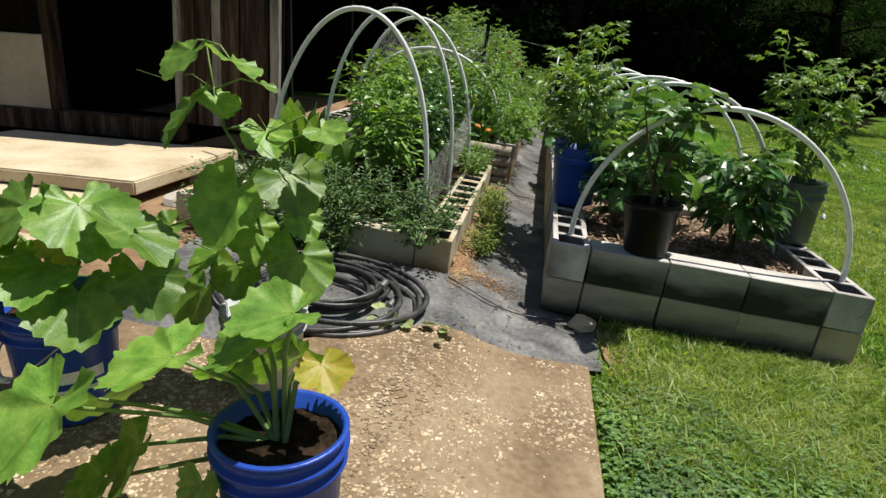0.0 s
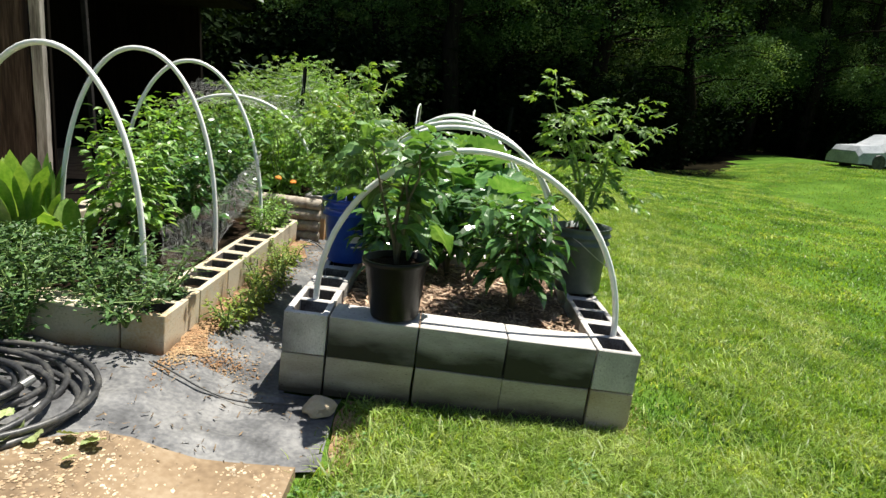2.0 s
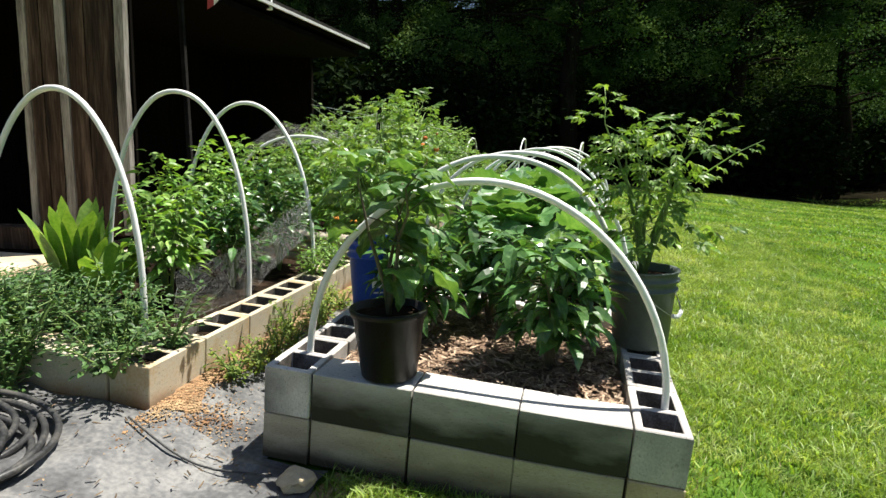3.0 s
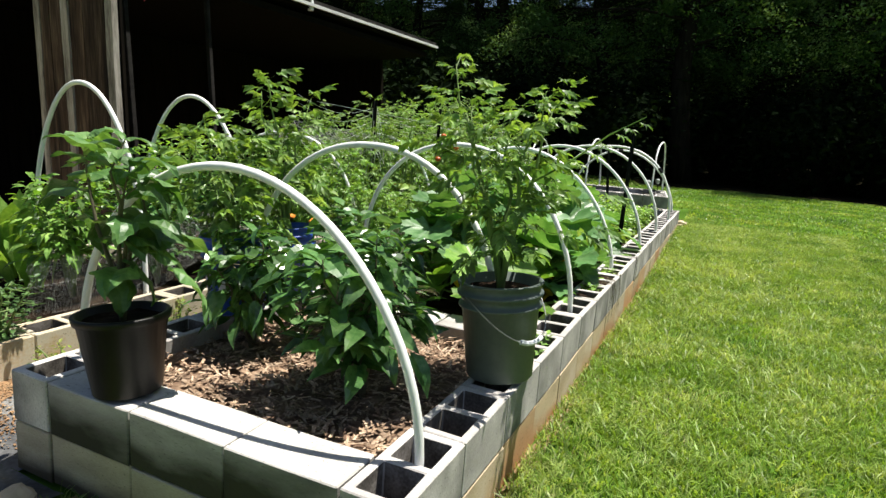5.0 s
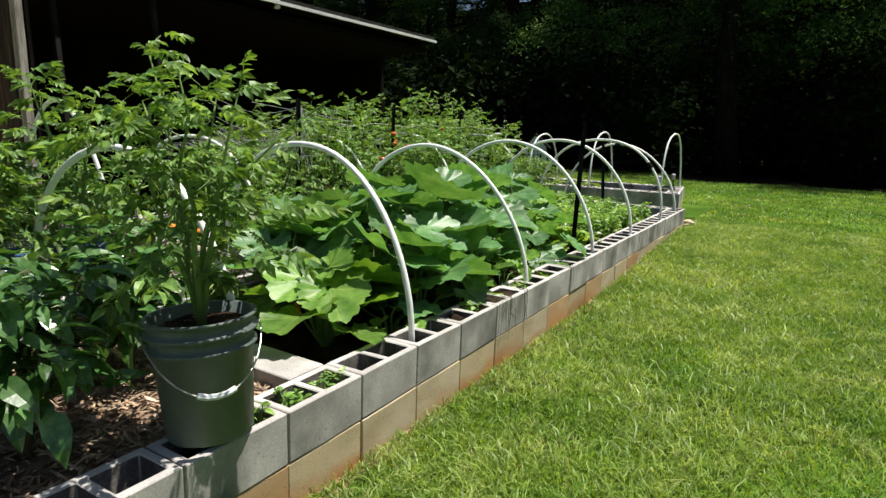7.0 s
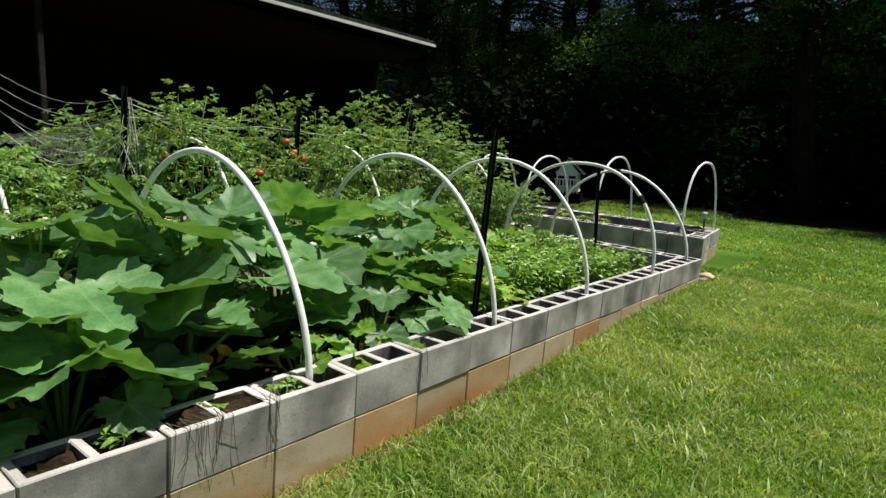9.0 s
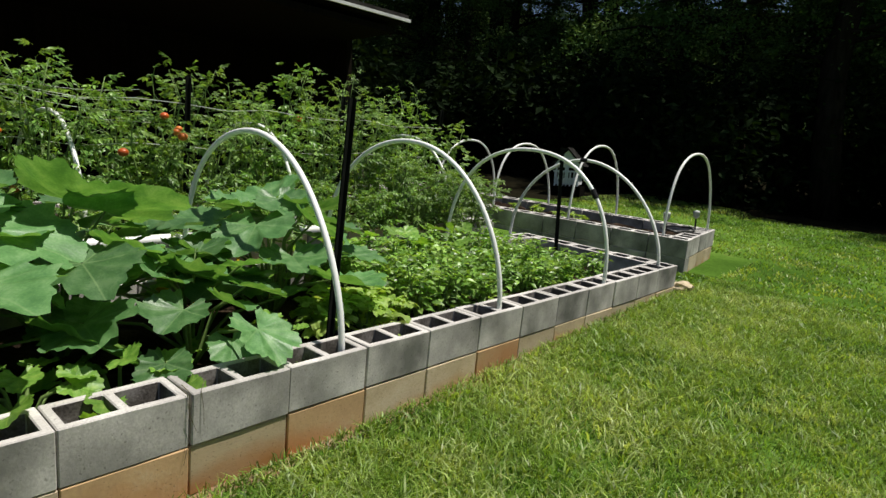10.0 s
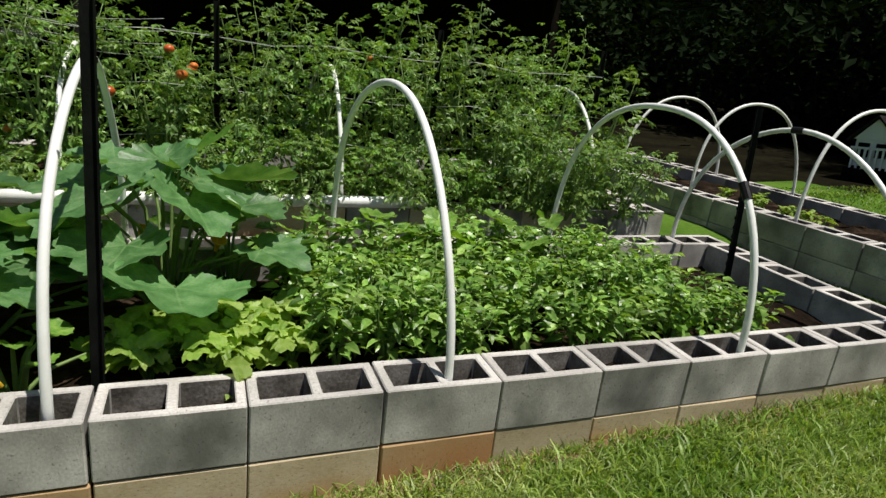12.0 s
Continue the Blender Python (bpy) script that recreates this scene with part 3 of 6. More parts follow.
for v in bm.verts:
    x, y = -3.65 + v.co.x * 4.55, -2.75 + v.co.y * 4.33
    y += (patio_edge(x) + 0.585) * (0.5 + v.co.y)
    v.co = on(x, y, rise(x, y) + 0.03 + 0.004 * noise.noise(Vector((x * 3, y * 3, 0))))
r = bmesh.ops.extrude_face_region(bm, geom=bm.faces[:])
for v in r["geom"]:
    if isinstance(v, bmesh.types.BMVert):
        v.co.z -= 0.12
bmesh.ops.recalc_face_normals(bm, faces=bm.faces[:])
part("slab", bm, PATIO, patio)
rng = random.Random(4)
peb = lump(1.0, 3, 0.6, 0.3, 1)
peb_t = ([v.co.copy() for v in peb.verts], [tuple(v.index for v in f.verts) for f in peb.faces])
peb.free()
mats = []
for i in range(17000):
    x, y = rng.uniform(-3.2, -1.38), rng.uniform(-2.3, -0.6)
    y += (patio_edge(x) + 0.59) * (y + 2.6) / 2.0
    s = rng.uniform(0.0025, 0.0075) * (1.5 if rng.random() < 0.12 else 1)
    mats.append(Matrix.Translation(on(x, y, rise(x, y) + 0.029)) @ Euler((0, 0, rng.uniform(0, 6))).to_matrix().to_4x4() @ Matrix.Diagonal((s * rng.uniform(0.8, 1.6), s, s * 0.55, 1)))
tagged(part("pebble", stamp(peb_t, mats), PEBBLE, patio), kind="stuff")


# ---- concrete blocks ----
def block_mesh(name, mat, hollow, seed):
    """A two-cell block, 0.392 x 0.192 x 0.190, long along x, with its base at z = 0; worn edges."""
    L, Wd, Hh = 0.394, 0.194, 0.192
    bm = bmesh.new()
    if hollow:
        t = 0.030
        xs = [-L / 2, -L / 2 + t, -0.016, 0.016, L / 2 - t, L / 2]
        ys = [-Wd / 2, -Wd / 2 + t, Wd / 2 - t, Wd / 2]
        grid = {}
        for k, z in enumerate((0, Hh)):
            for i, x in enumerate(xs):
                for j, y in enumerate(ys):
                    grid[i, j, k] = bm.verts.new((x, y, z))
        holes = {(1, 1), (3, 1)}
        for i in range(5):
            for j in range(3):
                if (i, j) in holes:
                    for a, b in (((i, j), (i + 1, j)), ((i + 1, j), (i + 1, j + 1)), ((i + 1, j + 1), (i, j + 1)), ((i, j + 1), (i, j))):
                        bm.faces.new((grid[(*b, 0)], grid[(*a, 0)], grid[(*a, 1)], grid[(*b, 1)]))
                else:
                    bm.faces.new([grid[q] for q in ((i, j, 1), (i + 1, j, 1), (i + 1, j + 1, 1), (i, j + 1, 1))])
                    bm.faces.new([grid[q] for q in ((i, j + 1, 0), (i + 1, j + 1, 0), (i + 1, j, 0), (i, j, 0))])
        for i in range(5):
            bm.faces.new([grid[q] for q in ((i, 0, 0), (i + 1, 0, 0), (i + 1, 0, 1), (i, 0, 1))])
            bm.faces.new([grid[q] for q in ((i + 1, 3, 0), (i, 3, 0), (i, 3, 1), (i + 1, 3, 1))])
        for j in range(3):
            bm.faces.new([grid[q] for q in ((0, j + 1, 0), (0, j, 0), (0, j, 1), (0, j + 1, 1))])
            bm.faces.new([grid[q] for q in ((5, j, 0), (5, j + 1, 0), (5, j + 1, 1), (5, j, 1))])
        bmesh.ops.recalc_face_normals(bm, faces=bm.faces[:])
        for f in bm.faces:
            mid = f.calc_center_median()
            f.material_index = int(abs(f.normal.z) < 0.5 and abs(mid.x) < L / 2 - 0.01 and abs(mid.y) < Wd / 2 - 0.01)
        edges = [e for e in bm.edges if len(e.link_faces) == 2 and e.calc_face_angle(0) > 1.2]
        bmesh.ops.bevel(bm, geom=edges, offset=0.004, segments=1, affect="EDGES")
    else:
        box(bm, -L / 2, L / 2, -Wd / 2, Wd / 2, 0, Hh)
        bmesh.ops.subdivide_edges(bm, edges=bm.edges[:], cuts=1)
        edges = [e for e in bm.edges if e.calc_face_angle(0) > 1.2]
        bmesh.ops.bevel(bm, geom=edges, offset=0.004, segments=1, affect="EDGES")
    for v in bm.verts:
        v.co += noise.noise_vector(v.co * 9 + Vector((seed * 5, 0, 0))) * 0.0022
    me = bpy.data.meshes.new(name)
    bm.to_mesh(me)
    bm.free()
    me.materials.append(mat)
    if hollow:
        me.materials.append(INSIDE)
    return me


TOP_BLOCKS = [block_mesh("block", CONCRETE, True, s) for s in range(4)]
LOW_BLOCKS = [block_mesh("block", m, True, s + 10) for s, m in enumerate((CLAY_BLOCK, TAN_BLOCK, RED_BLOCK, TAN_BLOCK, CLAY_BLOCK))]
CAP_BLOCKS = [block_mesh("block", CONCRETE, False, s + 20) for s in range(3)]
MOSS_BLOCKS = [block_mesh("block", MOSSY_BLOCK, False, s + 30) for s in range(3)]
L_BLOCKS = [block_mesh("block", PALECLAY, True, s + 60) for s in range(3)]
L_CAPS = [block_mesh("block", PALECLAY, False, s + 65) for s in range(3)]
LOWCAP_BLOCKS = [block_mesh("block", FOOTSHADE_BLOCK, False, s + 40) for s in range(3)]
FOOTSHADE_BLOCKS = [block_mesh("block", FOOTSHADE_BLOCK, True, s + 80) for s in range(3)]
brng = random.Random(11)


def lay(bed, meshes, x, y, z, turn, slip=0.0, jitter=1.0):
    ob = new("block", brng.choice(meshes))
    ob.parent = bed
    ob.matrix_basis = pose(x + brng.uniform(-0.003, 0.003) * jitter + slip, y + brng.uniform(-0.003, 0.003) * jitter, z,
                           brng.uniform(-0.3, 0.3) * jitter, brng.uniform(-0.3, 0.3) * jitter, turn + brng.choice((0, 180)) + brng.uniform(-0.5, 0.5) * jitter)
    return ob


def run_y(bed, x, y0, n, z, meshes, slip=0.0):
    for i in range(n):
        lay(bed, meshes, x, y0 + 0.2 + 0.4 * i, z + brng.uniform(0, 0.003), 90, slip)


def run_x(bed, x0, y, n, z, meshes, slip=0.0):
    for i in range(n):
        ob = lay(bed, meshes, x0 + 0.2 + 0.4 * i, y + slip, z + brng.uniform(0, 0.003), 0)


def fill(name, bed_m, x0, x1, y0, y1, z, mat, label, category, bumps=0.03, step=0.06):
    nx, ny = int((x1 - x0) / step), int((y1 - y0) / step)
    vs, fs = [], []
    for j in range(ny + 1):
        for i in range(nx + 1):
            x, y = x0 + (x1 - x0) * i / nx, y0 + (y1 - y0) * j / ny
            vs.append(bed_m @ Vector((x, y, z + bumps * noise.noise(Vector((x * 3, y * 3, 4))) + bumps * 0.6 * noise.noise(Vector((x * 11, y * 11, 1))))))
    for j in range(ny):
        for i in range(nx):
            a = j * (nx + 1) + i
            fs.append((a, a + 1, a + nx + 2, a + nx + 1))
    return tagged(part(name, (vs, fs), mat), label, category, kind="structure")


# ---- the hoops ----
def hoop(m, half, height, lean=0.0, tie=(), label="white plastic pipe hoop over the raised bed", squash=2.15, radius=0.0145, foot=0.12):
    pts = [(-half, 0, -foot)]
    for i in range(37):
        a = math.pi * i / 36
        cx, cz = -math.cos(a), math.sin(a)
        k = (abs(cx) ** squash + abs(cz) ** squash) ** (-1 / squash)
        wob = 0.012 * math.sin(3.1 * a + half * 9)
        pts.append((half * cx * k + lean * cz * 0.5, wob * cz, height * cz * k))
    pts.append((half, 0, -foot))
    ob = part("garden_hoop", tube(pts, radius, 10), PVC, None, m=m, smooth_faces=True)
    for i in tie:
        part("tie", tube(pts[i:i + 2], radius * 1.35, 10), BLACKPL, ob, "black tape tie")
    return tagged(ob, label, "hoop", "pipe hoops over the beds")


def span(a, b, height, **k):
    """A hoop between two feet on the garden plane."""
    a, b = Vector(a), Vector(b)
    d = b - a
    return hoop(TILT @ Matrix.Translation((a + b) / 2) @ Matrix.Rotation(math.atan2(d.y, d.x), 4, "Z"), d.length / 2, height, **k)


# ---- bed A: the front bed with mulch ----
bed_a = thing("raised_bed", "short concrete block raised bed mulched with wood chips", "raised bed", TILT.copy(), "raised beds")
for z, side, end, slip in ((0.2, TOP_BLOCKS, MOSS_BLOCKS, 0.0), (0.004, FOOTSHADE_BLOCKS, LOWCAP_BLOCKS, -0.001)):
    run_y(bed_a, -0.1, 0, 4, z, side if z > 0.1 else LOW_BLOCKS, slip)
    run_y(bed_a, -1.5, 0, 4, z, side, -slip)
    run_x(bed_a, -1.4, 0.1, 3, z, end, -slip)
    run_x(bed_a, -1.4, 1.5, 3, z, CAP_BLOCKS if z > 0.1 else end)
fill("mulch", TILT, -1.41, -0.19, 0.19, 1.41, 0.315, MULCH, "brown shredded wood mulch in the bed", "mulch")
for x in (-0.1, -1.5):
    fill("cell_soil", TILT, x - 0.072, x + 0.072, 0.03, 1.58, 0.335 if x < -1 else 0.28, SOIL, "dark soil filling the open block cells", "soil", 0.02)
rng = random.Random(9)
chip = ([(-1, -0.22, 0), (1, -0.16, 0.05), (1, 0.2, 0), (-1, 0.24, 0.06)], [(0, 1, 2, 3)])
mats = [TILT @ Matrix.Translation((rng.uniform(-1.39, -0.21), rng.uniform(0.21, 1.39), 0.328 + rng.uniform(-0.008, 0.02))) @
        Euler((rng.uniform(-0.5, 0.5), rng.uniform(-0.4, 0.4), rng.uniform(0, 6.3))).to_matrix().to_4x4() @ Matrix.Scale(rng.uniform(0.008, 0.03), 4) for _ in range(4200)]
tagged(part("mulch_chips", stamp(chip, mats), CHIP), "loose wood chips strewn over the bed", "mulch", kind="stuff")

# ---- bed B: the long bed ----
bed_b = thing("raised_bed", "long concrete block raised bed with open block cells", "raised bed", TILT.copy(), "raised beds")
for z, side, slip in ((0.2, TOP_BLOCKS, 0.0), (0.004, LOW_BLOCKS, -0.001)):
    run_y(bed_b, -0.1, 1.6, 17, z, side, slip)
    run_y(bed_b, -1.5, 1.6, 17, z, side, -slip)
    run_x(bed_b, -1.4, 8.3, 3, z, side)
fill("bed_soil", TILT, -1.41, -0.19, 1.6, 8.21, 0.24, SOIL, "dark garden soil in the long bed", "soil", 0.04)

fill("cell_soil", TILT, -0.172, -0.028, 2.42, 3.18, 0.372, SOIL, "dark soil and roots filling the block cells to the brim", "soil", 0.03, step=0.03)
for x in (-0.1, -1.5):
    fill("cell_soil", TILT, x - 0.072, x + 0.072, 1.62, 8.38, 0.29, SOIL, "dark soil low in the open block cells", "soil", 0.06)

# ---- bed C: across the far end ----
M_C = TILT @ Matrix.Translation((-0.25, 9.29, 0.11)) @ Matrix.Rotation(radians(7.5), 4, "Z")
bed_c = thing("raised_bed", "concrete block raised bed of bare dark soil", "raised bed", M_C, "raised beds")
for z, side in ((0.2, TOP_BLOCKS), (0.004, LOW_BLOCKS)):
    run_x(bed_c, -4.4, 0.1, 11, z, TOP_BLOCKS)
    run_x(bed_c, -4.4, 1.3, 11, z, side)
    run_y(bed_c, -0.1, 0.2, 2, z, side)
    lay(bed_c, side, -0.1, 1.1, z, 90)
    run_y(bed_c, -4.3, 0.2, 2, z, side)
    lay(bed_c, side, -4.3, 1.1, z, 90)
fill("bed_soil", M_C, -4.21, -0.19, 0.19, 1.21, 0.30, SOIL, "bare dark soil in the far bed", "soil", 0.06)

# ---- bed L: the left front bed, one course ----
M_L = TILT @ Matrix.Translation((0, 0, 0.10))
bed_l = thing("raised_bed", "low concrete block bed stained by clay", "raised bed", M_L, "raised beds")
run_y(bed_l, -2.22, 0, 6, 0.0, L_BLOCKS)
run_x(bed_l, -3.52, 0.1, 3, 0.0, L_CAPS)
run_y(bed_l, -3.62, 0, 6, 0.0, L_BLOCKS)
fill("bed_soil", M_L, -3.53, -2.31, 0.15, 2.45, 0.13, SOIL, "dark soil in the low bed", "soil", 0.04)

fill("cell_soil", M_L, -2.292, -2.148, 0.03, 2.38, 0.145, SOIL, "dark soil filling the open block cells", "soil", 0.02)

# ---- bed L2: timbers at its head and blocks along the path ----
M_L2 = TILT @ Matrix.Translation((0, 2.55, 0.07))
bed_l2 = thing("raised_bed", "block raised bed with a head of stacked round timbers", "raised bed", M_L2, "raised beds")
run_y(bed_l2, -2.05, 0.15, 14, 0.2, [*L_BLOCKS, *TOP_BLOCKS])
run_y(bed_l2, -2.05, 0.15, 14, 0.004, LOW_BLOCKS)
run_x(bed_l2, -3.75, 5.65, 4, 0.2, TOP_BLOCKS)
run_y(bed_l2, -3.75, 0.15, 14, 0.2, TOP_BLOCKS)
for i in range(4):
    part("timber", tube([(-3.6, 0.06 + 0.01 * (i % 2), 0.05 + 0.095 * i), (-2.8, 0.055, 0.052 + 0.095 * i), (-1.98, 0.06, 0.05 + 0.095 * i)], 0.048, 10), LOG, bed_l2, smooth_faces=True)
fill("bed_soil", M_L2, -3.66, -2.14, 0.1, 5.6, 0.30, SOIL, "dark soil under the tomatoes", "soil", 0.04)

fill("cell_soil", M_L2, -2.122, -1.978, 0.18, 5.7, 0.33, SOIL, "dark soil filling the open block cells", "soil", 0.02)

# hoops: bed A, bed B, bed L, bed L2, bed C
for a, b, h, lean, squash in (((-0.074, 0.224), (-1.502, 0.208), 0.775, 0.045, 1.97), ((-0.20, 1.19), (-1.535, 1.150), 0.843, 0.013, 2.16),
                              ((-0.091, 2.078), (-1.553, 2.224), 0.851, 0.084, 2.12), ((-0.105, 3.432), (-1.513, 3.384), 0.832, 0.171, 1.95),
                              ((-0.073, 4.706), (-1.591, 4.747), 0.856, 0.129, 1.96), ((-0.052, 5.826), (-1.525, 5.732), 0.865, 0.076, 2.02),
                              ((-0.043, 7.082), (-1.581, 7.103), 0.869, -0.04, 2.21), ((-0.100, 8.200), (-1.567, 8.059), 0.808, 0.077, 1.88)):
    span((*a, 0.4), (*b, 0.4), h, lean=lean, squash=squash, tie=(9,) if 7 < a[1] < 8 else (19,) if a[1] > 8 else ())
for a, b, h, lean, squash in (((-2.345, 0.262), (-3.328, 0.330), 1.100, -0.03, 2.11), ((-2.335, 1.160), (-3.274, 1.133), 1.153, 0.025, 2.18),
                              ((-2.305, 2.000), (-3.333, 1.960), 1.138, 0.066, 2.08)):
    span((*a, 0.3), (*b, 0.3), h, lean=lean, squash=squash, radius=0.014)
for a, b, h in (((-2.16, 3.049), (-3.56, 2.931), 0.763), ((-2.12, 4.4), (-3.55, 4.4), 0.78), ((-2.12, 5.9), (-3.55, 5.9), 0.80), ((-2.12, 7.75), (-3.55, 7.75), 0.80)):
    span((*a, 0.45), (*b, 0.45), h, radius=0.014)
for xa, xb, ya, yb, h, lean in ((-0.281, -0.072, 0.104, 1.292, 0.864, -0.109), (-1.351, -1.187, 0.115, 1.299, 0.848, -0.047), (-2.339, -2.142, 0.129, 1.320, 0.782, -0.108), (-3.200, -2.995, 0.117, 1.299, 0.756, 0.004)):
    a, b = Vector((xa, ya, 0.39)), Vector((xb, yb, 0.39))
    d = b - a
    hoop(M_C @ Matrix.Translation((a + b) / 2) @ Matrix.Rotation(math.atan2(d.y, d.x), 4, "Z"), d.length / 2, h, lean=lean, radius=0.014)

# ---- the wooden outbuilding ----
house = thing("outbuilding", "dark weathered board outbuilding with a deep shaded side", "outbuilding")
x = -5.15
brd = random.Random(5)
# the board wall leans a little out of the upright
LEAN = Matrix.Translation((-4.18, 2.46, 0.5)) @ Matrix.Rotation(radians(2.0), 4, "Y") @ Matrix.Translation((4.14, -2.36, -0.5))
# Near-black backing paints the shaded gaps between the boards.
part("backing", boxed(-5.15, -4.1, 2.412, 2.44, 0.5, 3.16), SHADEWOOD, house, m=LEAN)
for w, mat in ((0.08, BOARDEDGE), (0.14, BOARD), (0.16, BOARD), (0.09, BOARDEDGE), (0.19, BOARD), (0.29, BOARD), (0.09, BOARDEDGE)):
    proud = 0.018 if mat is BOARDEDGE else brd.uniform(0, 0.012)
    bm = box(bmesh.new(), x, x + w - (0.004 if mat is BOARDEDGE else 0.018), 2.36 - proud, 2.40, 0.52 + brd.uniform(0, 0.05), 3.15)
    bmesh.ops.subdivide_edges(bm, edges=[e for e in bm.edges if abs(e.verts[0].co.z - e.verts[1].co.z) > 1], cuts=24)
    for v in bm.verts:
        v.co.x += 0.007 * noise.noise(Vector((v.co.x * 3, x * 9, v.co.z * 2.5))) + 0.004 * noise.noise(Vector((v.co.x * 9, x, v.co.z * 11)))
    part("board", bm, mat, house, "sun-bleached batten" if mat is BOARDEDGE else "", m=LEAN)
    x += w
# Posts borrow the dark roofing colour so they sink into the shade.
for y in (3.05, 4.1):
    part("post", boxed(-4.75, -4.70, y, y + 0.05, 0.3, 2.98, bevel=0.004), ROOFING, house)
# Walls, loft and floor behind carry the interior shade as near-black colour.
part("inner_wall", boxed(-7.6, -7.5, 2.5, 9.3, 0.3, 3.12), SHADEWOOD, house)
part("loft_floor", boxed(-11, -4.62, 2.45, 9.35, 2.98, 3.06), SHADEWOOD, house)
part("back_wall", boxed(-11, -5.6, 9.3, 9.4, 0.3, 3.12), SHADEWOOD, house)
part("front_wall", boxed(-11, -6.45, 2.40, 2.48, 1.32, 3.20), SHADEWOOD, house)
part("front_wall", boxed(-6.45, -5.15, 2.40, 2.48, 2.65, 3.20), SHADEWOOD, house)
part("wainscot", boxed(-11, -6.45, 2.36, 2.46, 0.62, 1.32, bevel=0.01), CREAM, house, "cream lower wall panel")
part("door_post", boxed(-6.46, -6.36, 2.34, 2.48, 0.4, 2.7, bevel=0.006), BOARD, house)
part("threshold", boxed(-11, -5.1, 2.3, 2.5, 0.42, 0.62, bevel=0.01), BOARD, house)
roof = bmesh.new()
for a, b in (((-4.5, 3.16), (-8.0, 3.67)), ((-11.5, 3.16), (-8.0, 3.67))):
    q = [roof.verts.new((px, py, pz + dz)) for dz in (0, 0.08) for px, pz, py in ((a[0], a[1], 2.3), (b[0], b[1], 2.3), (b[0], b[1], 9.5), (a[0], a[1], 9.5))]
    for f in ((0, 1, 2, 3), (7, 6, 5, 4), (0, 4, 5, 1), (1, 5, 6, 2), (2, 6, 7, 3), (3, 7, 4, 0)):
        roof.faces.new([q[i] for i in f])
bmesh.ops.recalc_face_normals(roof, faces=roof.faces[:])
part("roof", roof, ROOFING, house)
part("soffit", boxed(-4.95, -4.52, 2.35, 9.45, 3.12, 3.145), SHADEWOOD, house)
part("eave_trim", boxed(-4.499, -4.470, 2.3, 9.52, 3.142, 3.182), GUTTER, house, "pale metal drip edge")
part("downpipe", tube([(-4.53, 5.75, 3.10), (-4.53, 5.75, 3.34)], 0.04, 12), WHITEPAINT, house, "short white vent pipe")
part("floor_deck", boxed(-11, -4.16, 2.5, 9.3, 0.1, 0.3), SHADEWOOD, house)

for args, label in (((-6.6, -4.36, 0.58, 2.05, 0.35, 0.45), "large sunlit sandstone step slab at the door"), ((-6.5, -4.66, 0.32, 1.2, 0.24, 0.34), "lower sandstone step slab")):
    bm = boxed(*args, bevel=0.012)
    tagged(part("step_slab", bm, SLABSTONE), label, "step", "stone steps at the door")
s = thing("step_base", "dark rubble stones under the step slabs", "stones")
rs = random.Random(2)
for i in range(26):
    x, y = rs.uniform(-6.2, -4.45), rs.uniform(0.75, 1.9)
    if i > 12:
        x, y = rs.uniform(-4.3, -3.75), rs.uniform(0.5, 2.1)
    part("stone", lump(rs.uniform(0.10, 0.2), i, 0.5), STONE, s, m=Matrix.Translation((x, y, on(x, y).z + 0.02)))

# ---- the wood ----
def tree_meshes(seed, height, pine=False):
    rng = random.Random(seed)
    trunk = tube([(0.15 * math.sin(i * 1.3 + seed), 0.12 * math.cos(i * 1.7), height * 0.95 * i / 9) for i in range(10)], 0.20 + 0.008 * height, 9, 0.03)
    limbs, mats = [trunk], []
    for i in range(30):
        k = rng.uniform(0.22, 0.97)
        a = rng.uniform(0, 6.28)
        reach = height * 0.27 * (1.08 - 0.75 * k) * rng.uniform(0.6, 1.1) + 0.5
        p0 = Vector((0, 0, height * 0.95 * k))
        pts = [p0 + Vector((math.cos(a) * reach * t, math.sin(a) * reach * t, reach * (0.30 * t - 0.34 * t * t) + 0.2 * t)) for t in (0, 0.35, 0.7, 1.0)]
        limbs.append(tube(pts, 0.055, 5, 0.012, close=False))
        for c in range(3):
            t = rng.uniform(0.45, 1.05)
            mid = pts[0].lerp(pts[-1], t) + Vector((rng.gauss(0, 0.10), rng.gauss(0, 0.10), rng.gauss(0, 0.07))) * reach
            sp = rng.uniform(0.20, 0.36) + 0.03 * reach
            for j in range(300):
                q = mid + Vector((rng.gauss(0, sp), rng.gauss(0, sp), rng.gauss(0, sp * 0.38)))
                q.z -= 0.30 * (q.xy - mid.xy).length ** 2 / sp
                mats.append(aim(q, (rng.gauss(0, 1), rng.gauss(0, 1), rng.gauss(-0.3, 0.4)), rng.uniform(-1, 1), rng.uniform(0.06, 0.12)))
    return joined(limbs), stamp(TREE_LEAF, mats)


def build_tree(seed, height, mat):
    tr, cr = tree_meshes(seed, height)
    ob = thing("tree", "tall dark leafy tree at the shaded edge of the wood", "tree", None, "trees of the wood")
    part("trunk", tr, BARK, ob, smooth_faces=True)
    part("crown", cr, mat, ob)
    return ob


trees = [build_tree(s, h, m) for s, h, m in ((1, 15, L_SUNLIT), (2, 18, L_WOODSHADE), (3, 13, L_SUNLIT), (4, 16, L_TREE))]
rt = random.Random(21)
spots = []
for i in range(44):
    x = -26 + i * 1.55 + rt.uniform(-0.6, 0.6)
    y = max(15.5, woods_edge(x)) + rt.uniform(2.5, 6.0) + (3 if i % 2 else 0)
    if x < -2.5:
        y = max(y, 19 + rt.uniform(0, 3))
    spots.append((x, y))
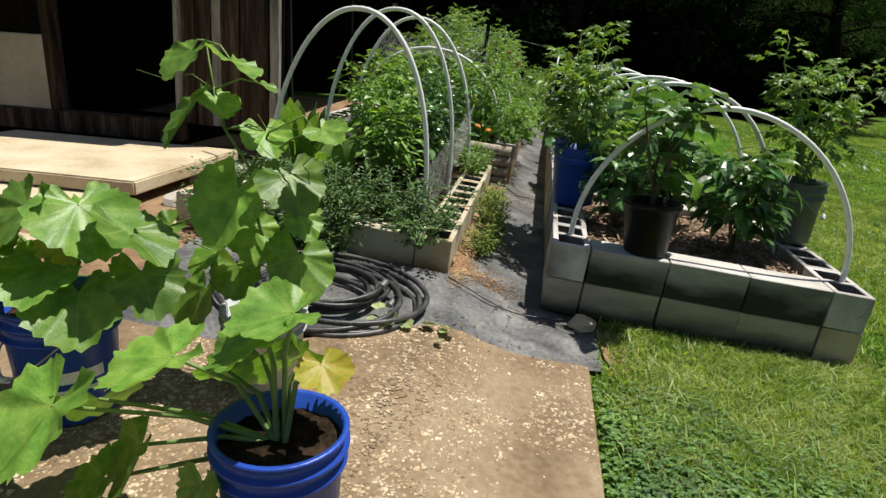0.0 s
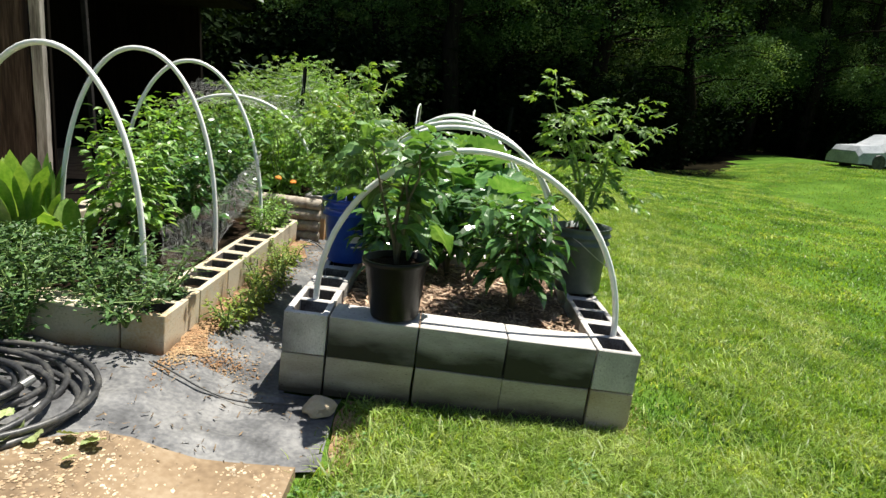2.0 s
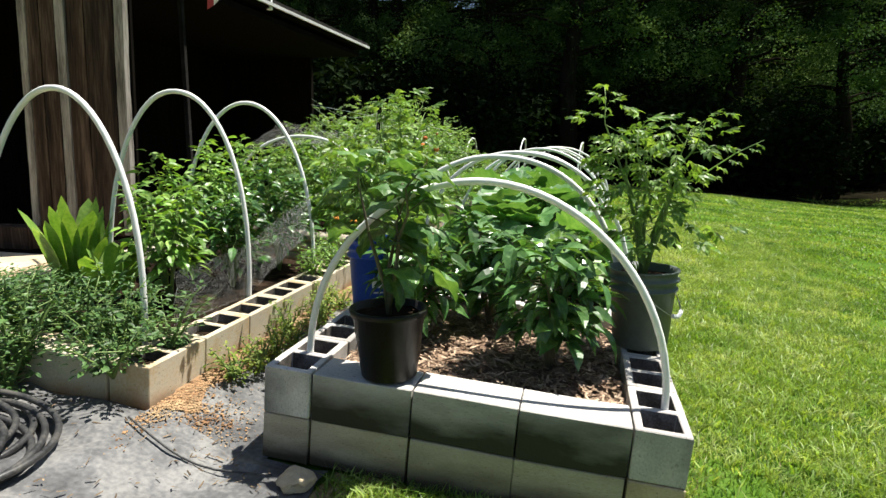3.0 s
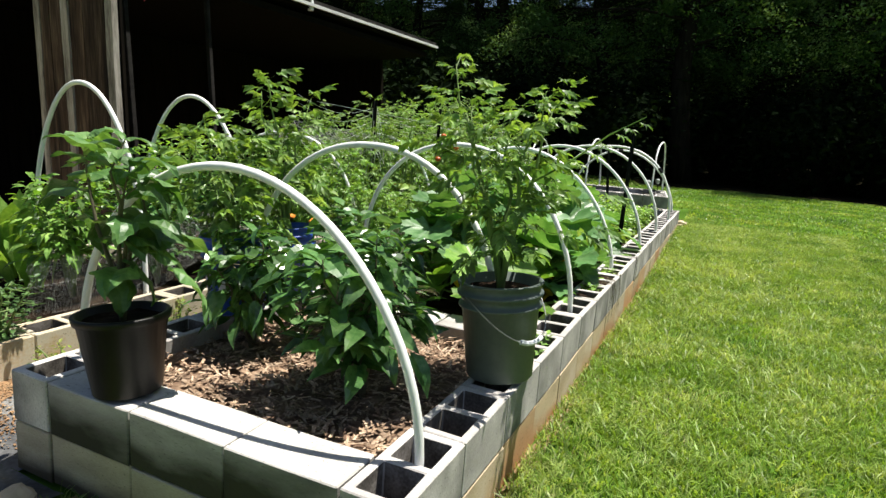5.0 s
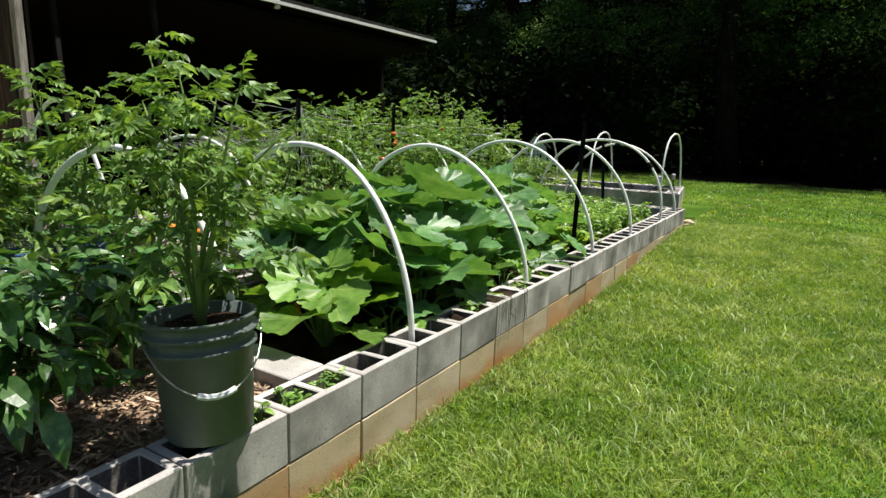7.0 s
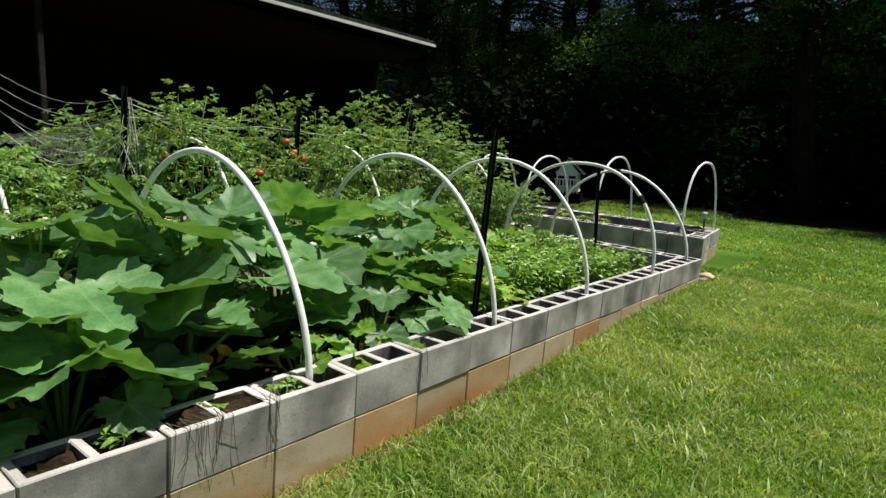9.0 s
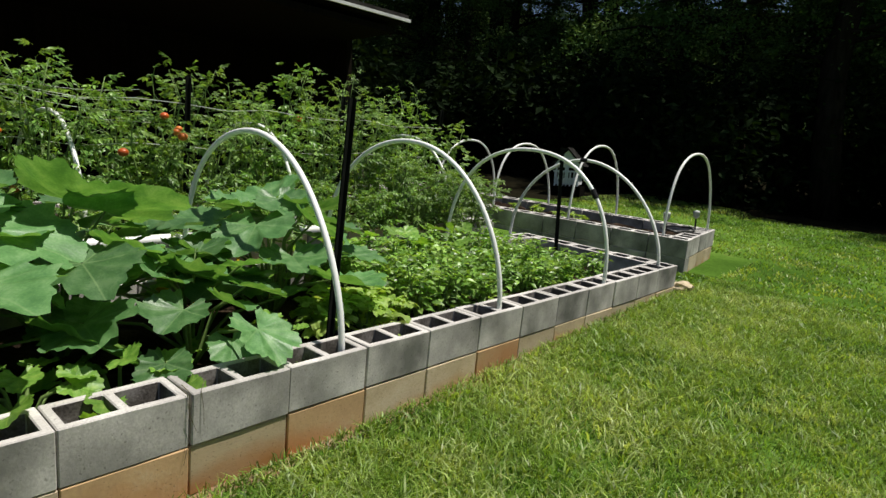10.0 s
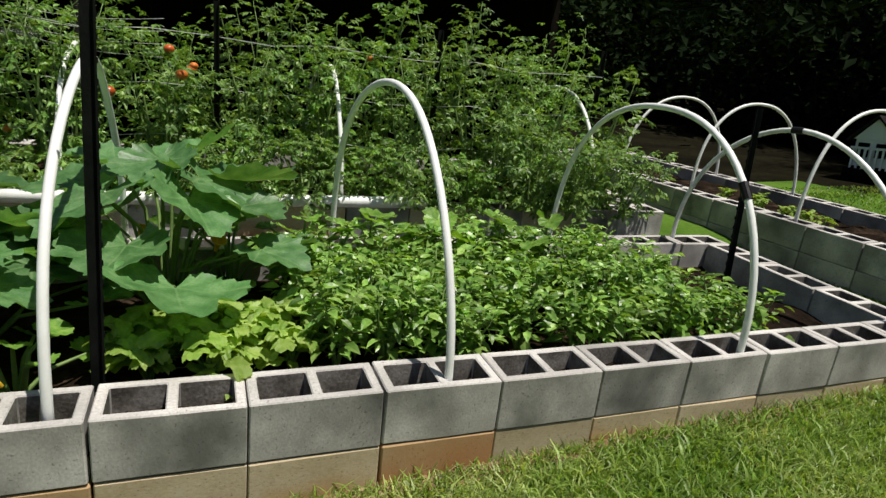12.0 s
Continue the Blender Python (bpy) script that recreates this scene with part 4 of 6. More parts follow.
for i in range(40):
    x = -34 + i * 2.2 + rt.uniform(-1, 1)
    spots.append((x, max(16.5, woods_edge(x)) + rt.uniform(9, 15)))
for i, (x, y) in enumerate(spots):
    m = Matrix.Translation(on(x, y, rise(x, y) - 0.1)) @ Matrix.Rotation(rt.uniform(0, 6.28), 4, "Z") @ Matrix.Scale(rt.uniform(0.85, 1.2), 4)
    if i < 4:
        trees[i].matrix_basis = m
    else:
        copy_thing(trees[i % 4], Matrix.Translation(m.translation) @ m.to_quaternion().to_matrix().to_4x4()).scale = [rt.uniform(0.85, 1.2)] * 3

# dense far wood behind the first trees: one sheet, near black for its shade
bm = bmesh.new()
ring = []
for i in range(90):
    a = radians(-30 + 260 * i / 89)
    d = 62 + 5 * noise.noise(Vector((i * 0.3, 0, 0)))
    p = Vector((math.cos(a) * d, math.sin(a) * d + 4, 0))
    p.z = -10
    h = 16 + 5 * noise.noise(Vector((i * 0.7, 3, 0)))
    ring.append([bm.verts.new((p.x, p.y, z)) for z in (-10, 3, 11, h)])
for i in range(89):
    for k in range(3):
        bm.faces.new((ring[i][k], ring[i + 1][k], ring[i + 1][k + 1], ring[i][k + 1]))
tagged(part("backdrop", bm, L_WOODSHADE), "dense dark wood in the distance", "backdrop", kind="structure")
# undergrowth added to close the foot of the wood, coloured near black for its shade
def shrub_mesh(seed):
    rng = random.Random(seed)
    mats, limbs = [], []
    for i in range(16):
        a, r = rng.uniform(0, 6.28), rng.uniform(0.1, 1.5)
        c = Vector((math.cos(a) * r, math.sin(a) * r, rng.uniform(0.5, 2.6)))
        limbs.append(tube([(0, 0, 0), (c.x * 0.5, c.y * 0.5, c.z * 0.6), c], 0.025, 4, 0.006, close=False))
        for j in range(95):
            q = c + Vector((rng.gauss(0, 0.45), rng.gauss(0, 0.45), rng.gauss(0, 0.32)))
            q.z = max(0.02, q.z)
            mats.append(aim(q, (rng.gauss(0, 1), rng.gauss(0, 1), rng.gauss(-0.2, 0.5)), rng.uniform(-1, 1), rng.uniform(0.12, 0.30)))
    return joined(limbs), stamp(TREE_LEAF, mats)


shrubs = []
for s in range(3):
    a, b = shrub_mesh(s + 50)
    ob = thing("shrub", "dark shaded undergrowth shrub at the foot of the wood", "shrub", None, "undergrowth of the wood")
    part("stem", a, BARK, ob)
    part("foliage", b, L_WOODSHADE, ob)
    shrubs.append(ob)
for i in range(72):
    x = -24 + i * 0.78 + rt.uniform(-0.4, 0.4)
    y = max(15.0 if -13 < x < -3 else 0, woods_edge(x)) + 2.2 + rt.uniform(0, 5.5)
    k = rt.uniform(0.7, 1.35)
    m = Matrix.Translation(on(x, y, rise(x, y) - 0.05)) @ Matrix.Rotation(rt.uniform(0, 6.28), 4, "Z")
    if i < 3:
        ob = shrubs[i]
        ob.matrix_basis = m
    else:
        ob = copy_thing(shrubs[i % 3], m)
    ob.scale = (k, k, k)


# ---- grass ----
def grass(name, label, spots, mat, height, width, seed):
    rng = np.random.default_rng(seed)
    n = len(spots)
    base = np.array([on(x, y) for x, y in spots])
    a = rng.uniform(0, 2 * np.pi, n)
    h = height * rng.uniform(0.55, 1.25, n)
    w = width * rng.uniform(0.7, 1.3, n) / 2
    lean = rng.uniform(0.3, 1.7, n) * h
    la = rng.uniform(0, 2 * np.pi, n)
    side = np.stack([np.cos(a), np.sin(a), np.zeros(n)], 1)
    lv = np.stack([np.cos(la), np.sin(la), np.zeros(n)], 1)
    up = np.array([0, 0, 1.0])
    v = np.empty((n, 5, 3))
    v[:, 0] = base - side * w[:, None] - up * 0.006
    v[:, 1] = base + side * w[:, None] - up * 0.006
    mid = base + up * (h * 0.6)[:, None] + lv * (lean * 0.35)[:, None]
    v[:, 2] = mid + side * (w * 0.8)[:, None]
    v[:, 3] = mid - side * (w * 0.8)[:, None]
    v[:, 4] = base + up * (h * rng.uniform(0.75, 1, n))[:, None] + lv * lean[:, None]
    me = bpy.data.meshes.new(name)
    me.vertices.add(n * 5)
    me.vertices.foreach_set("co", v.ravel())
    idx = np.arange(n)[:, None] * 5 + np.array([0, 1, 2, 3, 3, 2, 4])
    me.loops.add(n * 7)
    me.loops.foreach_set("vertex_index", idx.ravel().astype(np.int32))
    me.polygons.add(n * 2)
    starts = (np.arange(n)[:, None] * 7 + np.array([0, 4])).ravel()
    me.polygons.foreach_set("loop_start", starts.astype(np.int32))
    me.materials.append(mat)
    me.update(calc_edges=True)
    me.validate()
    return tagged(new(name, me), label, "grass", kind="stuff")


rg = random.Random(77)


def field(n, x0, x1, y0, y1, keep=lambda x, y: True):
    out = []
    while len(out) < n:
        x, y = rg.uniform(x0, x1), rg.uniform(y0, y1)
        if keep(x, y) and noise.noise(Vector((x * 1.7, y * 1.7, 9))) + 0.9 > rg.random():
            out.append((x, y))
    return out


grass("lawn_grass", "short mown lawn grass beside the beds", field(200000, 0.015, 3.4, -0.03, 9.4, lambda x, y: rg.random() > 0.9 * smooth(2.0, 3.4, x)), BLADE, 0.030, 0.0066, 1)
grass("lawn_grass", "lawn grass and clover before the front bed", field(96000, -1.37, 4.2, -3.4, -0.03, lambda x, y: rg.random() > 0.9 * smooth(1.8, 4.2, x) and x > (-1.36 if y < -0.62 else -1.27) + 0.02 * math.sin(y * 9) and (y > -1.0 or rg.random() < 0.6)), BLADE, 0.029, 0.0055, 2)
grass("lawn_grass", "mown lawn grass farther off", field(55000, -4.5, 8, 9.0, 17.5, lambda x, y: x > 0.0 or y > 11.2) + field(56000, 2.1, 8, -3, 9.2, lambda x, y: rg.random() < smooth(2.1, 3.2, x)) + field(6000, -1.9, 0.02, 8.55, 9.4) + field(36000, 6.5, 17, 1, 21) + field(16000, 0, 14, 17, 22, lambda x, y: y < woods_edge(x)), BLADE, 0.034, 0.015, 3)
grass("lawn_grass", "straggling grass blades along the foot of the blocks", [(abs(rg.gauss(0, 0.03)) + 0.012, rg.uniform(0, 8.4)) for _ in range(1800)] + [(rg.uniform(-1.2, 0), -0.02 - abs(rg.gauss(0, 0.03))) for _ in range(500)], BLADE, 0.06, 0.005, 4)
grass("straw_bits", "dry straw and clippings at the foot of the blocks", [(abs(rg.gauss(0, 0.06)) + 0.012, rg.uniform(-0.1, 8.5)) for _ in range(5200)] + field(4200, 0.1, 2.6, -0.6, 8.8) + [(rg.uniform(-1.25, 0.1), -0.02 - abs(rg.gauss(0, 0.10))) for _ in range(600)] + [(-1.26 + abs(rg.gauss(0, 0.14)), rg.uniform(-0.6, -0.05)) for _ in range(700)], STRAW, 0.026, 0.0042, 5)
tufts = []
for cx, cy in field(3400, -1.25, 2.2, -1.5, 9.0, lambda x, y: y < -0.04 or x > 0.05) + field(800, -1.22, 0.6, -1.15, -0.05):
    w = rg.uniform(0.02, 0.07)
    for k in range(rg.randint(12, 46)):
        p = (cx + rg.gauss(0, w), cy + rg.gauss(0, w))
        if p[1] < -0.02 or p[0] > 0.015:
            tufts.append(p)
grass("grass_tufts", "longer pale tufts in the mown lawn", tufts, TUFT, 0.050, 0.0056, 8)
coarse = []
for cx, cy in field(1500, -1.25, 1.7, -1.3, 9.0, lambda x, y: (y < -0.06 or x > 0.06) and rg.random() > 0.75 * smooth(0.4, 1.7, x)):
    for k in range(rg.randint(6, 16)):
        p = (cx + rg.gauss(0, 0.035), cy + rg.gauss(0, 0.035))
        if p[1] < -0.03 or p[0] > 0.03:
            coarse.append(p)
grass("coarse_grass", "coarse pale crabgrass clumps beside the beds", coarse, TUFT, 0.062, 0.0095, 9)
clover = leaf_simple(0.95, 0.1, 0.15, 3)
cl = []
for x, y in field(21000, -1.36, 1.5, -2.7, -0.25, lambda x, y: 0.6 * noise.noise(Vector((x * 1.3, y * 1.3, 20))) + 0.5 * noise.noise(Vector((x * 5, y * 5, 4))) > -0.95 + 1.15 * smooth(-1.7, -0.35, y) + 0.55 * rg.random() and (x > -1.25 or y < -0.62)):
    a = rg.uniform(0, 6.3)
    p = on(x, y) + Vector((0, 0, rg.uniform(0.012, 0.042)))
    for k in range(3):
        cl.append(aim(p, (math.cos(a + k * 2.1), math.sin(a + k * 2.1), 0.15), rg.uniform(-0.3, 0.3), rg.uniform(0.010, 0.019)))
tagged(part("clover", stamp(clover, cl), CLOVER), "clover growing among the lawn grass", "clover", kind="stuff")


# ---- buckets and pots ----
def bucket(name, label, at, r, h, mat, tilt=(0, 0, 0), bands=True, bail=True, turn=0.0, soil_drop=0.05, taper=0.86):
    ob = thing(name, label, "bucket" if bands else "plant pot", Matrix.Translation(at) @ Euler((tilt[0], tilt[1], turn)).to_matrix().to_4x4())
    rb = r * taper
    prof = [(rb * 0.96, 0.0), (rb, 0.006)]
    if bands:
        for k, extra in ((0.74, 0.0), (0.745, 0.012), (0.765, 0.012), (0.77, 0.0), (0.86, 0.0), (0.865, 0.014), (0.89, 0.014), (0.895, 0.002), (0.975, 0.002), (0.98, 0.010), (1.0, 0.010)):
            prof.append((rb + (r - rb) * k + extra, h * k))
    else:
        prof += [(rb + (r - rb) * 0.9, h * 0.9), (rb + (r - rb) * 0.9 + 0.009, h * 0.905), (r + 0.010, h * 0.985), (r + 0.007, h)]
    prof += [(r - 0.004, h), (rb + (r - rb) * 0.6 - 0.006, h * 0.6), (rb - 0.01, h * 0.5)]
    part("body", lathe(prof, 36), mat, ob, smooth_faces=True)
    s = bmesh.new()
    bmesh.ops.create_circle(s, cap_ends=True, radius=r - 0.008 - soil_drop * 0.06, segments=28)
    bmesh.ops.subdivide_edges(s, edges=s.edges[:], cuts=2, use_grid_fill=True)
    bmesh.ops.triangulate(s, faces=s.faces[:])
    for v in s.verts:
        v.co.z = h - soil_drop + 0.012 * noise.noise(v.co * 30 + Vector((at[0] * 7, 0, 0)))
    part("soil", s, SOIL, ob)
    if bail:
        rr = r + 0.016
        pts = [(rr * math.cos(a), rr * math.sin(a) * 0.98 + 0.01 * math.sin(a), h * 0.88 - 0.43 * h * math.sin(a) ** 1.3) for a in (math.pi * i / 20 for i in range(21))]
        b = part("bail", tube(pts, 0.0028, 6), STEEL, ob, "steel wire bail")
        part("grip", tube([Vector(p) * 1.004 for p in pts[8:13]], 0.010, 8), WHITEPRINT, b, "white plastic grip")
    return ob


def print_bars(ob, r, h, a0, rows, mat=WHITEPRINT, rb=0.86):
    """Plain printed bars on a bucket's side: (height share, half angle, thickness)."""
    for z, half, thick in rows:
        rad = r * (rb + (1 - rb) * z) + 0.0015
        vs, fs = [], []
        n = 10
        for i in range(n + 1):
            a = a0 - half + 2 * half * i / n
            vs += [(rad * math.cos(a), rad * math.sin(a), h * z - thick / 2), (rad * math.cos(a), rad * math.sin(a), h * z + thick / 2)]
        for i in range(n):
            fs.append((2 * i, 2 * i + 2, 2 * i + 3, 2 * i + 1))
        part("print", (vs, fs), mat, ob)


# ---- squash and cucumber plants ----
def leaf_data(templates, mat):
    out = []
    for v, f in templates:
        me = bpy.data.meshes.new("leaf")
        me.from_pydata([tuple(q) for q in v], [], f)
        me.polygons.foreach_set("use_smooth", [True] * len(me.polygons))
        me.materials.append(mat)
        out.append(me)
    return out


def one_leaf_mat(name, a, b, c, trans=0.35):
    """A broad leaf: pale veins fan out from the stalk over the mottled green."""
    m = leaf_ground(name, a, b, c, trans)
    n, l = m.node_tree.nodes, m.node_tree.links
    bsdf = n["Principled BSDF"]
    src = bsdf.inputs["Base Color"].links[0].from_socket
    sep = n.new("ShaderNodeSeparateXYZ")
    l.new(n.new("ShaderNodeTexCoord").outputs["Object"], sep.inputs[0])

    def maths(op, a, b=None):
        k = n.new("ShaderNodeMath")
        k.operation = op
        for i, v in enumerate((a, b)):
            if v is None:
                continue
            if isinstance(v, float):
                k.inputs[i].default_value = v
            else:
                l.new(v, k.inputs[i])
        return k.outputs[0]
    x, y = sep.outputs["X"], sep.outputs["Y"]
    turn = maths("MULTIPLY", maths("ARCTAN2", x, y), 5 / (2 * math.pi * 0.93))
    off = maths("ABSOLUTE", maths("SUBTRACT", maths("FRACT", maths("ADD", turn, 10.5)), 0.5))
    r = maths("SQRT", maths("ADD", maths("MULTIPLY", x, x), maths("MULTIPLY", y, y)))
    rib = n.new("ShaderNodeMapRange")
    rib.inputs["From Min"].default_value, rib.inputs["From Max"].default_value = 0.012, 0.003
    rib.inputs["To Max"].default_value = 0.30
    l.new(maths("MULTIPLY", off, r), rib.inputs["Value"])
    mx = n.new("ShaderNodeMix")
    mx.data_type = "RGBA"
    l.new(rib.outputs[0], mx.inputs["Factor"])
    l.new(src, mx.inputs["A"])
    mx.inputs["B"].default_value = (c[0] * 1.9, c[1] * 1.5, c[2] * 1.6, 1)
    l.new(mx.outputs["Result"], bsdf.inputs["Base Color"])
    return m


def leaf_ground(name, a, b, c, trans):
    return material(name, [a, b, c], 5, 0.42, 0.22, vary=0.34, trans=trans, fine=9, spec=0.6)


SQUASH_DATA = leaf_data(SQUASH_LEAVES, one_leaf_mat("squash_leaf_big", (0.070, 0.180, 0.055), (0.115, 0.255, 0.085), (0.190, 0.340, 0.140), 0.36))
YOUNG_DATA = leaf_data(YOUNG_LEAVES, one_leaf_mat("squash_leaf_young", (0.110, 0.250, 0.034), (0.175, 0.340, 0.052), (0.270, 0.430, 0.085), 0.38))
CUKE_DATA = leaf_data(CUKE_LEAVES, one_leaf_mat("cucumber_leaf", (0.120, 0.255, 0.036), (0.180, 0.345, 0.054), (0.285, 0.450, 0.072), 0.42))
WILT_DATA = leaf_data(CUKE_LEAVES, one_leaf_mat("wilted_leaf", (0.20, 0.27, 0.10), (0.30, 0.37, 0.15), (0.42, 0.46, 0.24), 0.2))
YELLOW_DATA = leaf_data(SQUASH_LEAVES[:1], one_leaf_mat("fading_leaf", (0.35, 0.34, 0.03), (0.45, 0.42, 0.05), (0.50, 0.36, 0.05), 0.4))


def leaf_at(parent, data, at, way, roll, size):
    ob = new("leaf", data)
    ob.parent = parent
    ob.matrix_basis = aim(at, way, roll, size)
    return ob


def squash(label, at, n, radius, height, size, data, seed, blossoms=1, category="squash plant", name="squash_plant", low=0.25):
    """Hollow stalks that rise from one crown, each with one broad leaf."""
    rng = random.Random(seed)
    ob = thing(name, label, category, Matrix.Translation(at), "squash plants")
    stalks = []
    for i in range(n):
        a = i * 2.399 + rng.uniform(-0.3, 0.3)
        k = math.sqrt((i + 0.5) / n)
        r = radius * k * rng.uniform(0.85, 1.1)
        z = height * (1 - (1 - low) * k * k * rng.uniform(0.6, 1.1))
        tip = Vector((math.cos(a) * r, math.sin(a) * r, max(0.05, z)))
        stalks.append(tube([(0.02 * math.cos(a), 0.02 * math.sin(a), 0), (tip.x * 0.42, tip.y * 0.42, tip.z * 0.72), tip], 0.0085, 6, 0.005, close=False))
        leaf_at(ob, rng.choice(data), tip, (math.cos(a), math.sin(a), rng.uniform(-0.55, 0.35)), rng.uniform(-0.45, 0.45), size * rng.uniform(0.6, 1.15))
    part("stalk", joined(stalks), STEM, ob, smooth_faces=True)
    for i in range(blossoms):
        a = rng.uniform(0, 6.28)
        part("blossom", lathe([(0.006, 0), (0.010, 0.03), (0.022, 0.055), (0.034, 0.065), (0.030, 0.067), (0.008, 0.035)], 10), YELLOW, ob,
             m=Matrix.Translation((math.cos(a) * radius * 0.4, math.sin(a) * radius * 0.4, height * 0.42)) @ Euler((0.5, 0.3, a)).to_matrix().to_4x4())
    return ob


# patio plants
B1 = on(-2.225, -1.95, 0.075)
b = bucket("bucket", "bright blue plastic bucket with a young squash plant", B1, 0.150, 0.34, BLUE, turn=0.6, soil_drop=0.045)
b2 = bucket("bucket", "blue plastic bucket with printed bars holding squash", on(-3.03, -1.66, 0.10), 0.150, 0.36, BLUE, turn=2.6)
print_bars(b2, 0.15, 0.36, -math.pi / 2 + 0.9 - 2.6, ((0.45, 0.5, 0.035), (0.33, 0.45, 0.01)))
b3 = bucket("bucket", "pale grey plastic bucket with a climbing cucumber", on(-2.56, -1.32, 0.10), 0.135, 0.28, PALEPL, turn=1.2)


def placed_squash(label, at, leaves, data, seed):
    """A potted squash whose leaves stand at chosen places (x, y, z, size, turn) round its crown."""
    rng = random.Random(seed)
    ob = thing("squash_plant", label, "squash plant", Matrix.Translation(at), "squash plants")
    stalks = []
    for x, y, z, size, way in leaves:
        tip = Vector((x, y, z))
        a = math.atan2(y, x)
        stalks.append(tube([(0.01 * math.cos(a), 0.01 * math.sin(a), 0), (x * 0.4, y * 0.4, z * 0.66 + 0.02), tip], 0.008, 7, 0.0045, close=False))
        d = YELLOW_DATA[0] if size < 0.155 and z > 0.2 else rng.choice(data)
        leaf_at(ob, d, tip, way, rng.uniform(-0.3, 0.3), size)
    part("stalk", joined(stalks), STEM, ob, smooth_faces=True)
    return ob


placed_squash("young squash plant with broad toothed leaves", B1 + Vector((0, 0, 0.29)),
              [(-0.54, -0.06, 0.05, 0.32, (-0.3, -0.8, -0.6)), (-0.26, 0.0, 0.19, 0.25, (-0.9, -0.5, -0.3)), (-0.07, 0.06, 0.19, 0.20, (-0.4, 0.5, -0.9)), (0.03, 0.07, 0.20, 0.18, (0.3, 0.4, -0.9)),
               (0.03, 0.02, 0.33, 0.19, (-0.8, -0.4, -0.15)), (-0.03, 0.0, 0.28, 0.22, (-0.9, -0.3, -0.5)), (0.10, 0.0, 0.225, 0.115, (0.5, -0.6, -0.4)), (-0.30, -0.08, 0.0, 0.19, (-0.5, -0.3, -0.9)),
               (-0.38, -0.12, -0.08, 0.18, (-0.7, -0.4, -0.6)), (-0.13, -0.12, -0.04, 0.13, (0.0, -0.3, -1.0)), (-0.48, 0.02, 0.03, 0.20, (-0.6, 0.4, -0.7)), (-0.15, 0.05, 0.14, 0.16, (-0.3, 0.8, -0.7))], YOUNG_DATA, 3)
placed_squash("squash plant with yellowing lower leaves", on(-3.03, -1.66, 0.10) + Vector((0, 0, 0.31)),
              [(-0.06, 0.0, 0.31, 0.25, (-0.3, -0.5, -0.6)), (0.07, 0.04, 0.32, 0.25, (0.5, -0.4, -0.5)), (0.20, 0.05, 0.26, 0.24, (0.8, -0.3, -0.4)), (0.12, -0.06, 0.10, 0.22, (0.4, -0.7, -0.7)), (-0.13, -0.05, 0.17, 0.23, (-0.7, -0.5, -0.5)),
               (-0.1, -0.10, 0.21, 0.22, (-0.4, -0.7, -0.4)), (0.26, 0.02, 0.15, 0.19, (0.5, -0.4, -0.9)), (-0.22, -0.1, 0.04, 0.22, (-0.6, -0.6, -0.7)), (0.01, -0.05, 0.17, 0.21, (0.2, -0.8, -0.4)), (0.05, 0.03, 0.22, 0.15, (0.3, -0.5, -0.3)),
               (0.02, 0.12, 0.24, 0.24, (0.2, 0.8, -0.3)), (-0.24, 0.06, 0.26, 0.24, (-0.9, 0.2, -0.3)), (-0.3, -0.15, -0.05, 0.22, (-0.6, -0.5, -0.8))], YOUNG_DATA, 4)
VINE = on(-2.56, -1.32, 0.10) + Vector((0, 0, 0.26))
vine = thing("cucumber_plant", "tall climbing cucumber with light green leaves", "cucumber plant", Matrix.Translation(VINE))
vp = [(0, 0, 0), (0.03, 0.02, 0.15), (-0.02, 0.0, 0.35), (-0.04, 0.02, 0.48), (-0.12, 0.02, 0.60), (-0.15, 0.02, 0.72), (-0.17, 0.02, 0.86)]
vt = [tube(vp, 0.007, 7, 0.003), tube([vp[3], (0.02, 0.03, 0.60), (0.13, 0.04, 0.66), (0.20, 0.04, 0.58), (0.12, 0.05, 0.50)], 0.004, 5, 0.0015), tube([vp[5], (-0.22, 0.02, 0.76), (-0.32, 0.03, 0.74), (-0.42, 0.04, 0.76)], 0.002, 4, 0.001),
      tube([vp[4], (-0.02, 0.0, 0.62), (0.10, 0.0, 0.62), (0.24, 0.0, 0.63)], 0.002, 4, 0.001), tube([(0, 0, 0), (-0.10, 0.0, 0.12), (-0.18, 0.0, 0.2), (-0.32, 0.0, 0.25)], 0.005, 5, 0.002)]
rv = random.Random(8)
